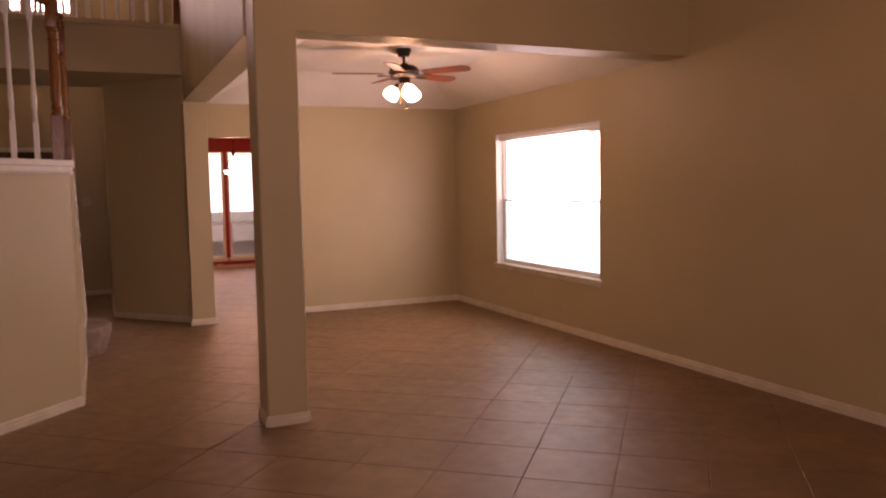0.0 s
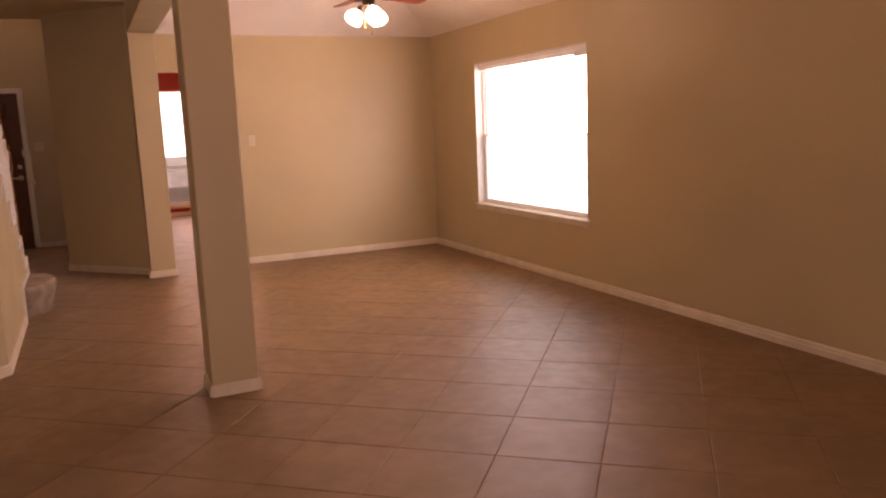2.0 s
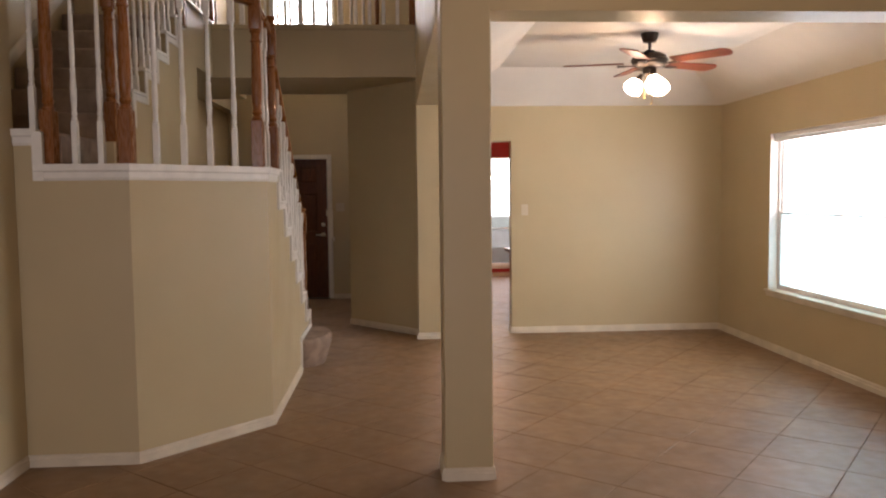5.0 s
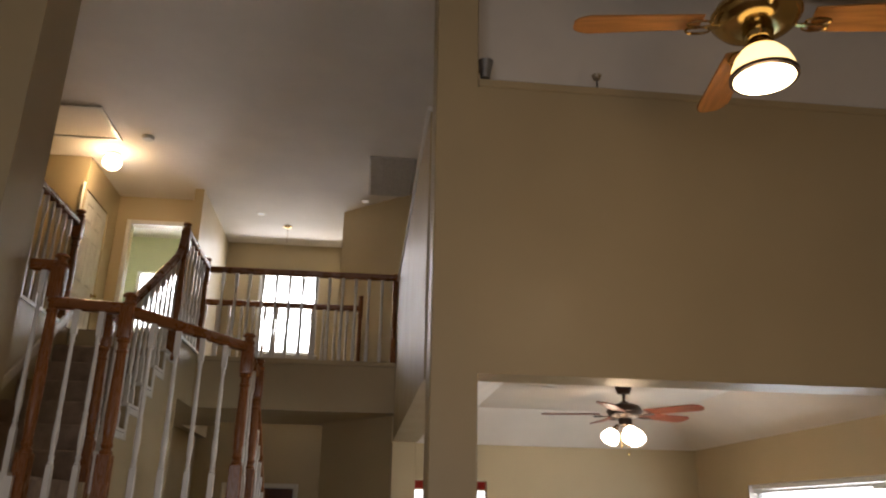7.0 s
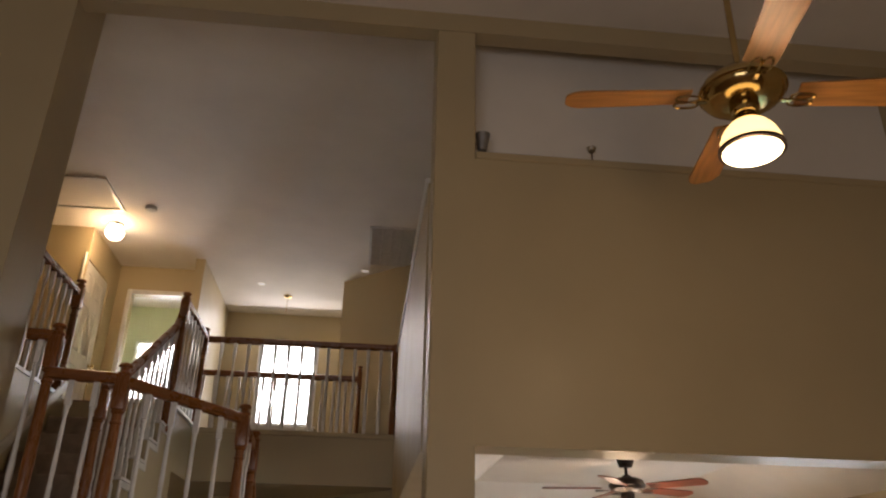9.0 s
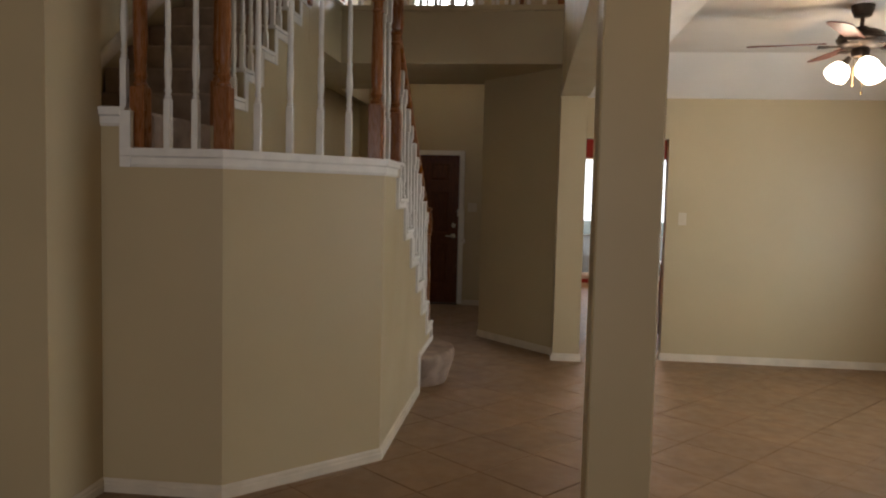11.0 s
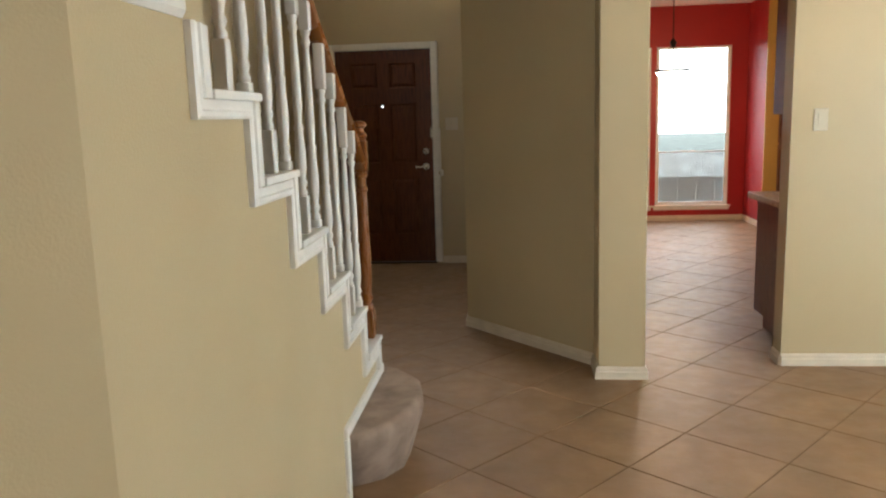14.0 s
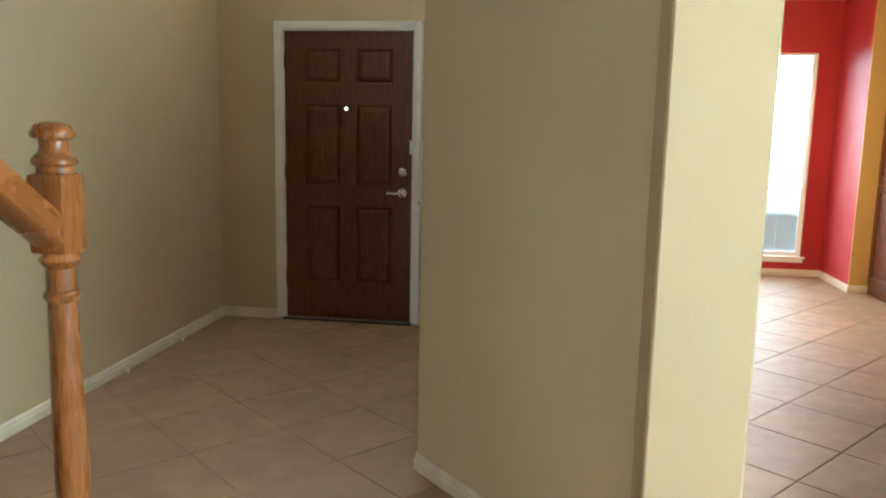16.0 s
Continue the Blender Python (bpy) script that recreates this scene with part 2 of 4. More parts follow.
def structure(name, bm, mat, label, category):
    return tagged(obj(name, bm, mat), label, category, kind="structure")


# ---- structure ----
XR, YF, YD = 3.285, 4.24, 7.38          # window wall, dining far wall, front wall
XL, YB = -4.4, -6.6                      # closing walls of the living room
H1, Z2, H2, HL = 2.42, 3.21, 5.64, 5.285   # openings, upper floor, upper ceiling, living room ceiling
HT = 6.1                                 # tops of the outer walls
T = 0.255                                # thickness of the partitions
TAN = "tan painted drywall with a light orange-peel texture"

structure("wall_east", boxes((XR, YB, -0.05, XR + 0.2, 1.14, HT), (XR, 3.135, -0.05, XR + 0.2, 5.1, HT),
                             (XR, 1.14, -0.05, XR + 0.2, 3.135, 0.57), (XR, 1.14, 2.035, XR + 0.2, 3.135, HT)), M_WALL, TAN, "wall")
structure("wall_south", boxes((XL - 0.2, YB - 0.2, -0.05, XR + 0.2, YB, HT)), M_WALL, TAN, "wall")
structure("wall_west", boxes((XL - 0.2, YB, -0.05, XL, YD + 0.16, HT)), M_WALL, TAN, "wall")
structure("wall_left_of_stairs", boxes((XL, 0, -0.05, -2.31, 0.43, HT)), M_WALL, TAN, "wall")
structure("pillar", boxes((0, 0, -0.02, T, T, 5.1395), bevel=0.008), M_WALL, "tan square drywall pillar with rounded corners", "pillar")
structure("wall_above_dining_opening", boxes((T - 0.009, 0.001, H1, XR, T - 0.001, 4.16)), M_WALL, TAN, "wall")
structure("wall_ledge_cap", boxes((T, -0.012, 4.16, XR - 0.001, T + 0.03, 4.21), bevel=0.006), M_WALL, "tan drywall ledge cap along the wall top", "ledge")
# Added pale panel across the open view above the ledge, set forward to look brighter.
structure("niche_back", boxes((T, 0.31, 4.10, XR, 0.41, H2 - 0.001)), M_CEIL, "white textured panel added behind the ledge to catch light", "wall")
structure("niche_floor", boxes((T, T + 0.031, 4.1001, XR, 0.309, 4.205)), M_WALL, TAN, "ledge")
structure("beam", boxes((-2.31, 0, 5.14, XR, 0.125, HT), (0, 0.1251, 5.14, T, T, HT)), M_WALL, "tan drywall beam across the living room", "beam")
structure("wall_beside_dining", boxes((-0.012, T, H1, 0.238, 4.01, 4.11)), M_WALL, TAN, "wall")
structure("wall_cap", boxes((-0.03, T, 4.11, 0.26, 4.01, 4.15), bevel=0.008), M_TRIM, "white wooden cap on the half wall", "trim")
structure("pier", boxes((-0.018, 4.01, -0.02, 0.228, 4.24, H1), bevel=0.006), M_WALL, "tan drywall pier at the kitchen passage", "pier")

# far wall of the dining room, with the passage to the kitchen
structure("wall_north_dining", boxes((0.995, YF, -0.05, XR, YF + 0.135, 4.0), (0.228, YF, 2.06, 0.995, YF + 0.135, 4.0),
                                     (-0.018, YF, 2.0, 0.228, YF + 0.135, 4.0)), M_WALL, TAN, "wall")
# angled partition beside the entry, and its run to the front wall
bm = bmesh.new()
prism(bm, [(-0.018, 4.241), (-0.777, 5.077), (-0.777, YD), (-0.66, YD), (-0.66, 5.11), (0.07, 4.30), (0.228, 4.30), (0.228, 4.241)], -0.02, 2.70)
structure("wall_angled", bm, M_WALL, TAN, "wall")
# entry left wall and front wall
structure("wall_entry_left", boxes((-2.75, 3.38, -0.05, -2.63, YD, 2.70)), M_WALL, TAN, "wall")
structure("wall_front", boxes((XL, YD, -0.05, -2.17, YD + 0.16, 4.2), (XL, YD, 4.2, -3.78, YD + 0.16, 5.1), (-3.1, YD, 4.2, -2.17, YD + 0.16, 5.1), (XL, YD, 5.1, -2.17, YD + 0.16, H2), (-1.08, YD, -0.05, -0.66, YD + 0.16, H2), (-1.225, YD, -0.05, -1.08, YD + 0.16, 3.93), (-1.225, YD, 5.20, -1.08, YD + 0.16, H2),
                              (-2.17, YD, 2.055, -1.225, YD + 0.16, 3.93), (-2.17, YD, 3.93, -1.98, YD + 0.16, 5.20),
                              (-2.17, YD, 5.20, -1.225, YD + 0.16, H2)), M_WALL, TAN, "wall")

# dining tray ceiling: a sloped border and a raised middle
bm = bmesh.new()
o = [(0.238, T), (XR, T), (XR, YF), (0.238, YF)]
i_ = [(0.80, 0.82), (XR - 0.56, 0.82), (XR - 0.56, YF - 0.56), (0.80, YF - 0.56)]
lo = [bm.verts.new((x, y, H1 + 0.012)) for x, y in o]
hi = [bm.verts.new((x, y, 2.745)) for x, y in i_]
tp = [bm.verts.new((x, y, 2.95)) for x, y in o]
for k in range(4):
    bm.faces.new((lo[k], lo[(k + 1) % 4], hi[(k + 1) % 4], hi[k]))
    bm.faces.new((lo[k], lo[(k + 1) % 4], tp[(k + 1) % 4], tp[k]))
bm.faces.new(hi)
bm.faces.new(tp)
structure("ceiling_dining", bm, M_CEIL, "white textured tray ceiling with sloped borders", "ceiling")
structure("plant_shelf", boxes((0.262, T + 0.002, 4.0, XR, 5.098, 4.0995)), M_WALL, "tan drywall plant shelf above the dining room", "shelf")

# ceilings
structure("ceiling_living", boxes((XL, YB, HL, XR, -0.0005, HL + 0.1)), M_CEIL, "white textured living room ceiling", "ceiling")
structure("ceiling_upper", boxes((XL - 0.2, 0.1255, H2, XR + 0.2, 8.4, H2 + 0.1)), M_CEIL, "white textured upper hall ceiling", "ceiling")
structure("ceiling_kitchen", prism(bmesh.new(), [(0.006, 4.376), (4.2, 4.376), (4.2, 10.3), (-0.655, 10.3), (-0.655, 5.115)], 2.68, 2.699), M_CEIL, "white textured kitchen ceiling", "ceiling")

# upper floor slabs
bm = boxes((-2.05, 4.01, 2.70, 0.236, 5.31, Z2))
structure("bridge_floor", bm, M_WALL, "tan drywall bridge between the upper rooms", "floor")
structure("upper_hall_floor", boxes((XL, 0.431, 2.70, -2.97, 5.75, Z2), (-2.97, 2.98, 2.70, -2.05, 5.75, Z2)), M_WALL,
          "tan drywall underside of the upper hall floor", "floor")
structure("upper_hall_carpet", boxes((XL, 0.431, Z2, -2.97, 5.75, Z2 + 0.012), (-2.97, 2.985, Z2, -2.051, 5.75, Z2 + 0.012), (-2.051, 4.012, Z2, 0.236, 5.30, Z2 + 0.012)), M_CARPET,
          "taupe carpet on the upper hall floor", "carpet")
structure("bridge_trim", boxes((-2.06, 3.985, 3.17, -0.013, 4.0095, 3.222), bevel=0.006), M_WALL, "painted nosing board along the bridge edge", "trim")

# upper rooms
bm = bmesh.new()
prism(bm, [(-0.72, YD), (-0.72, 5.88), (0.15, 5.1), (XR, 5.1), (XR, 5.22), (0.2, 5.22), (-0.6, 5.94), (-0.6, YD)], 2.72, H2)
structure("wall_upper_angled", bm, M_WALL, TAN, "wall")
structure("wall_void_left", boxes((-2.62, 5.36, 2.701, -2.50, YD, H2)), M_WALL, TAN, "wall")
structure("wall_hall_back", boxes((-2.66, 5.75, Z2, -2.621, 5.87, H2), (-3.78, 5.75, Z2, -3.46, 5.87, H2), (-3.46, 5.75, Z2 + 2.04, -2.66, 5.87, H2)),
          M_WALL, TAN, "wall")
structure("wall_hall_side", boxes((-3.78, 4.58, Z2, -3.66, 4.62, H2), (-3.78, 5.42, Z2, -3.66, 5.75, H2), (-3.78, 4.62, Z2 + 2.04, -3.66, 5.42, H2)),
          M_WALL, TAN, "wall")
structure("wall_hall_stub", boxes((XL, 4.58, Z2, -3.78, 4.62, H2)), M_WALL, TAN, "wall")
structure("wall_bedroom", boxes((-4.399, 5.871, Z2, -4.30, YD - 0.016, H2), (-4.3, YD - 0.015, Z2, -3.78, YD - 0.001, H2), (-3.1, YD - 0.015, Z2, -2.63, YD - 0.001, H2),
                                (-3.78, YD - 0.015, Z2, -3.1, YD - 0.001, 4.2), (-3.78, YD - 0.015, 5.1, -3.1, YD - 0.001, H2), (-2.632, 5.871, Z2, -2.621, YD - 0.016, H2)),
          M_BEDROOM, "pale green painted bedroom walls", "wall")
structure("bedroom_floor", boxes((XL, 5.751, Z2 - 0.1, -2.621, YD - 0.001, Z2 + 0.01)), M_CARPET, "taupe bedroom carpet", "carpet")

# kitchen and breakfast nook
structure("wall_nook_red", boxes((-0.66, 10.13, -0.05, 0.36, 10.28, 2.68), (1.262, 10.13, -0.05, 1.33, 10.28, 2.68), (2.24, 10.13, -0.05, 2.44, 10.28, 2.68),
                                 (0.36, 10.13, -0.05, 1.262, 10.28, 0.195), (1.33, 10.13, -0.05, 2.24, 10.28, 0.195),
                                 (0.36, 10.13, 2.185, 1.262, 10.28, 2.68), (1.33, 10.13, 2.185, 2.24, 10.28, 2.68)),
          M_RED, "deep red painted nook wall", "wall")
structure("wall_nook_red_side", boxes((2.44, 9.405, -0.05, 2.56, 10.28, 2.68)), M_RED, "deep red painted nook side wall", "wall")
structure("wall_nook_left", boxes((-0.66, YD + 0.16, -0.05, -0.54, 10.13, 2.68)), M_RED, "deep red painted nook wall", "wall")
structure("wall_kitchen_ochre", boxes((2.44, 9.385, -0.05, 3.5, 9.404, 2.68)), M_OCHRE, "ochre painted kitchen wall", "wall")
structure("wall_kitchen_right", boxes((3.285, 4.376, -0.05, 3.4, 9.385, 2.68)), M_OCHRE, "ochre painted kitchen wall", "wall")

# baseboards
baseboard((0.995, YF), (XR, YF), (XR, YB))
baseboard((0, -0.0), (T, -0.0))
baseboard((0, T), (0, 0))
baseboard((T, 0), (T, T))
baseboard((T, T), (0, T))
baseboard((-0.018, 4.241), (-0.018, 4.01), (0.228, 4.01), (0.228, 4.375))
baseboard((-0.777, YD), (-0.777, 5.077), (-0.018, 4.241))
baseboard((-2.63, 3.40), (-2.63, YD), (-2.219, YD))
baseboard((-1.163, YD), (-0.777, YD))
baseboard((0.995, 4.375), (0.995, YF))
baseboard((-0.54, 10.13), (2.44, 10.13), (2.44, 9.385), (2.60, 9.385))
baseboard((XL, YB), (XL, 0), (-2.31, 0), (-2.31, 0.42))
baseboard((XR, YB), (XL, YB))


# ---- windows ----
def window(name, m, w, h, label, split=0.5, sill=True, blinds=False, screen=M_SCREEN, deep=0.065, back=0.02, trim=M_TRIM):
    """Local x along the wall, y into the room (negative is outside), z up from the sill. back: how deep the unit sits in the reveal."""
    win = thing(name, None, label, "window", kind="structure", m=m)
    f, y0, y1 = 0.024, -back - 0.045, -back
    part("window_frame", boxes((-w / 2, y0, 0, -w / 2 + f, y1, h), (w / 2 - f, y0, 0, w / 2, y1, h), (-w / 2 + f, y0, 0, w / 2 - f, y1, f), (-w / 2 + f, y0, h - f, w / 2 - f, y1, h)), M_VINYL, win)
    if deep > back + 0.05:
        part("outer_jamb", boxes((-w / 2, -deep, 0, -w / 2 + 0.012, y0, h), (w / 2 - 0.012, -deep, 0, w / 2, y0, h), (-w / 2 + 0.012, -deep, 0, w / 2 - 0.012, y0, 0.012),
                                 (-w / 2 + 0.012, -deep, h - 0.012, w / 2 - 0.012, y0, h)), M_VINYL, win)
    if back > 0.05:
        part("reveal", boxes((-w / 2, y1, 0.004, -w / 2 + 0.004, -0.001, h - 0.004), (w / 2 - 0.004, y1, 0.004, w / 2, -0.001, h - 0.004), (-w / 2, y1, h - 0.004, w / 2, -0.001, h)), M_TRIM, win)
    mid, x0, x1, e = h * split, -w / 2 + f, w / 2 - f, 0.022
    ym = (y0 + y1) / 2
    # lower sash, on the room side, and the fixed upper sash behind it
    sash = part("lower_sash", boxes((x0, ym, f, x0 + e, y1 - 0.004, mid + 0.006), (x1 - e, ym, f, x1, y1 - 0.004, mid + 0.006), (x0 + e, ym, f, x1 - e, y1 - 0.004, f + e),
                                    (x0 + e, ym, mid - 0.008, x1 - e, y1 - 0.004, mid + 0.006)), M_VINYL, win)
    part("sash_lock", boxes((-0.03, y1 - 0.018, mid + 0.0061, 0.03, y1 - 0.006, mid + 0.016), bevel=0.003), M_VINYL, sash)
    part("lift_rail", boxes((-0.05, y1 - 0.0039, f + 0.006, 0.05, y1 + 0.008, f + 0.016), bevel=0.002), M_VINYL, sash)
    part("upper_sash", boxes((x0, y0 + 0.004, mid - 0.006, x0 + 0.016, ym - 0.001, h - f), (x1 - 0.016, y0 + 0.004, mid - 0.006, x1, ym - 0.001, h - f),
                             (x0 + 0.016, y0 + 0.004, mid - 0.006, x1 - 0.016, ym - 0.001, mid + 0.006)), M_VINYL, win)
    for xa, xb, ya, z0, z1 in ((x0 + e, x1 - e, ym + 0.006, f + e, mid - 0.008), (x0 + 0.016, x1 - 0.016, y0 + 0.01, mid + 0.006, h - f)):
        g = part("pane", boxes((xa, ya, z0, xb, ya + 0.004, z1)), M_GLASS, win)
        g.visible_shadow = False
    if screen:
        g = part("insect_screen", boxes((x0, y0 + 0.0005, f, x1, y0 + 0.0025, mid - 0.0065)), screen, win, "fine grey insect screen")
        g.visible_shadow = False
    if sill:
        part("window_sill", boxes((-w / 2 - 0.035, -back, -0.018, w / 2 + 0.035, 0.028, 0.004), bevel=0.005), trim, win, "painted wooden sill")
        part("apron", boxes((-w / 2 - 0.02, 0.001, -0.058, w / 2 + 0.02, 0.014, -0.018), bevel=0.004), trim, win)
    if blinds:
        part("blind_headrail", boxes((-w / 2 + 0.008, -back + 0.004, h - 0.042, w / 2 - 0.008, -back + 0.05, h - 0.003), bevel=0.004), M_VINYL, win)
        for k in range(4):
            part("blind_slat", boxes((-w / 2 + 0.015, -back + 0.003, h - 0.052 - 0.007 * k, w / 2 - 0.015, -back + 0.05, h - 0.047 - 0.007 * k), bevel=0.002), M_VINYL, win)
        part("bottom_rail", boxes((-w / 2 + 0.015, -back + 0.005, h - 0.093, -w / 2 + 0.24, -back + 0.048, h - 0.0745), bevel=0.003), M_VINYL, win)
    return win


window("window_1", pose(XR, 2.1375, 0.57, 0, 0, 90), 1.995, 1.465, "wide white vinyl sash window with raised blinds", 0.495, blinds=True, screen=M_SCREEN_BLUE, deep=0.198, back=0.085, trim=M_BASE)
window("window_2", pose(-1.53, YD, 3.93, 0, 0, 180), 0.90, 1.27, "white vinyl upper window over the entry", screen=None)
window("window_3", pose(0.811, 10.13, 0.195, 0, 0, 180), 0.902, 1.99, "tall white sash window in the red nook", 0.345)
window("window_4", pose(1.785, 10.13, 0.195, 0, 0, 180), 0.91, 1.99, "tall white sash window in the red nook", 0.345)
window("window_5", pose(-3.44, YD - 0.016, 4.2, 0, 0, 180), 0.68, 0.90, "white bedroom window")


# ---- doors ----
def casing(parent, x0, x1, h, y, w=0.075, d=0.02):
    """White moulding round an opening on a wall whose room side is -y."""
    prof = ((0, d * 0.6), (w * 0.3, d), (w * 0.8, d), (w, d * 0.4))
    for side, x in ((-1, x0), (1, x1)):
        bm = bmesh.new()
        prism(bm, [(x, y), *[(x + side * u, y - v) for u, v in prof], (x + side * w, y)], -0.0, h + w - 0.001)
        part("casing", bm, M_TRIM, parent)
    bm = boxes((x0 + 0.0, y - d, h + w * 0.25, x1 - 0.0, y, h + w * 0.85), (x0, y - d * 0.6, h, x1, y - 0.001, h + w * 0.25),
               (x0, y - d * 0.5, h + w * 0.85, x1, y - 0.001, h + w))
    part("casing", bm, M_TRIM, parent)


def raised_panel(x0, z0, x1, z1, y, d=0.012):
    bm = bmesh.new()
    outer = [(x0, z0), (x1, z0), (x1, z1), (x0, z1)]
    levels = ((0.0, 0.0), (0.014, -d * 0.9), (0.028, d * 0.0), (0.045, d * 0.35))
    rings = []
    for inset, rise in levels:
        rings.append([bm.verts.new((x + inset * (1 if x == x0 else -1), y - rise, z + inset * (1 if z == z0 else -1))) for x, z in outer])
    for a, b in zip(rings, rings[1:]):
        for k in range(4):
            bm.faces.new((a[k], a[(k + 1) % 4], b[(k + 1) % 4], b[k]))
    bm.faces.new(rings[-1])
    return bm


def panel_door(name, m, w, h, mat, label, hardware=None, kind="structure"):
    """Six raised panels; local x across, room side -y, hinges at x=0."""
    d = thing(name, None, label, "door", kind=kind, m=m)
    s = w / 0.914
    cols = ((0.145 * s, 0.40 * s), (0.515 * s, 0.77 * s))
    rows = ((0.27, 0.82), (0.97, 1.53), (1.68, 1.91))
    xs = [0, cols[0][0], cols[0][1], cols[1][0], cols[1][1], w]
    zs = [0.006, rows[0][0], rows[0][1], rows[1][0], rows[1][1], rows[2][0], rows[2][1], h]
    rowsb = []
    for i in range(5):
        for j in range(7):
            if not (i % 2 == 1 and j % 2 == 1):
                rowsb.append((xs[i], 0, zs[j], xs[i + 1], 0.044, zs[j + 1]))
    rowsb += [(c[0], 0.02, r[0], c[1], 0.044, r[1]) for c in cols for r in rows]
    part("door_leaf", boxes(*rowsb), mat, d)
    for c in cols:
        for r in rows:
            part("panel", raised_panel(c[0], r[0], c[1], r[1], 0.0), mat, d)
    return d


front = panel_door("door_1", pose(-2.148, 7.40, 0.012), 0.914, 2.03, M_DOOR, "closed dark mahogany six-panel front door in white casing")
casing(front, -0.012, 0.926, 2.035, -0.021, 0.057)
part("door_jamb", boxes((-0.012, -0.02, -0.012, -0.001, 0.10, 2.045), (0.915, -0.02, -0.012, 0.926, 0.10, 2.045), (-0.001, -0.02, 2.032, 0.915, 0.10, 2.045)), M_TRIM, front)
part("threshold", boxes((-0.02, -0.05, -0.012, 0.93, 0.12, 0.004), bevel=0.005), M_BRONZE, front, "dark metal threshold")
for z in (0.25, 1.0, 1.78):
    part("hinge", boxes((-0.012, -0.012, z, 0.006, 0.002, z + 0.10), bevel=0.003), M_BRONZE, front)
RX = pose(0, 0, 0, 90, 0, 0)
bm = lathe(bmesh.new(), [(0.031, 0), (0.031, 0.006), (0.026, 0.012), (0.021, 0.02), (0.016, 0.024), (0, 0.026)], 20, pose(0.845, 0, 1.075, 90))
part("deadbolt", bm, M_NICKEL, front, "satin nickel deadbolt", True)
bm = lathe(bmesh.new(), [(0.032, 0), (0.032, 0.006), (0.027, 0.012), (0.013, 0.016), (0.012, 0.045), (0.016, 0.05), (0.012, 0.06), (0, 0.062)], 20, pose(0.845, 0, 0.93, 90))
box(bm, 0.745, -0.058, 0.921, 0.85, -0.046, 0.938, bevel=0.005, seg=2)
part("lever_handle", bm, M_NICKEL, front, "satin nickel lever handle", True)
bm = lathe(bmesh.new(), [(0.011, 0), (0.011, 0.005), (0.006, 0.008), (0, 0.008)], 12, pose(0.442, 0, 1.505, 90))
# The lens itself glows, standing in for daylight through the door.
part("peephole", bm, lit_glass("peephole_daylight", (0.9, 0.95, 1.0), 1.2), front, "bright peephole lens", True)
part("latch_guard", boxes((0.895, -0.012, 1.20, 0.913, 0.0, 1.30), bevel=0.003), M_NICKEL, front)


def plate(name, m, label, category, toggles=1):
    """A wall plate; local x across, -y out of the wall."""
    t = thing(name, None, label, category, m=m)
    w = 0.072 + 0.046 * (toggles - 1)
    part("plate", boxes((-w / 2, -0.006, -0.058, w / 2, 0, 0.058), bevel=0.003), M_ALMOND, t)
    for k in range(toggles):
        x = (k - (toggles - 1) / 2) * 0.046
        part("rocker", boxes((x - 0.016, -0.010, -0.034, x + 0.016, -0.0061, 0.034), bevel=0.002), M_ALMOND, t)
    return t


plate("light_switch", pose(1.14, YF - 0.001, 1.33), "white rocker light switch on the tan dining wall", "light switch")
plate("light_switch", pose(-1.045, YD - 0.001, 1.34), "white double light switch beside the front door", "light switch", toggles=2)
plate("wall_outlet", pose(1.133, 10.129, 0.053, 0, 90, 0), "almond outlet plate low on the red wall", "outlet")
g = thing("door_guard", (-1.165, YD - 0.001, 0.88), "small white swing door guard beside the casing", "door guard")
part("base_plate", boxes((-0.028, -0.008, -0.03, 0.028, 0, 0.03), bevel=0.006), M_WHITE, g)
part("knob", lathe(bmesh.new(), [(0.014, 0), (0.012, 0.02), (0.018, 0.03), (0.012, 0.04), (0, 0.042)], 12, pose(0, -0.008, 0, 90)), M_NICKEL, g, "", True)
part("strap", boxes((-0.006, -0.012, 0.032, 0.008, 0, 0.42), bevel=0.003), M_WHITE, g)

closet = panel_door("door_2", pose(-3.675, 4.625, Z2 + 0.012, 0, 0, 90), 0.79, 2.02, M_TRIM, "closed white six-panel door in the upper hall")
casing(closet, -0.01, 0.80, 2.03, 0.014, 0.06)
part("door_knob", lathe(bmesh.new(), [(0.03, 0), (0.03, 0.006), (0.012, 0.012), (0.012, 0.03), (0.026, 0.045), (0.024, 0.06), (0, 0.066)], 16, pose(0.73, 0, 0.93, 90)),
     M_BRASS, closet, "brass door knob", True)
open_door = thing("door_3", (-3.46, 5.75, Z2), "open bedroom doorway with white casing", "doorway", kind="structure")
casing(open_door, 0.0, 0.80, 2.04, -0.001, 0.06)


# ---- staircase ----
LAND = 1.675
R2 = (Z2 - LAND) / 8
tread_y = [3.345 - 0.29 * k for k in range(7)]              # noses of the first flight, upward
tread_z = [0.44 + 0.2055 * k for k in range(7)]
stairs = thing("staircase", (-1.6, 1.5, 0), "carpeted staircase with a landing, tan side walls and white stepped trim", "staircase")


def at(x, y, z):
    """Places given in the world are laid under the staircase."""
    return Matrix.Translation((-stairs.location[0], -stairs.location[1], -stairs.location[2])) @ Matrix.Translation((x, y, z))


OFF = at(0, 0, 0)


def spart(name, bm, mat, label="", smooth=False, parent=None):
    bmesh.ops.transform(bm, matrix=OFF, verts=bm.verts)
    return part(name, bm, mat, parent or stairs, label, smooth)


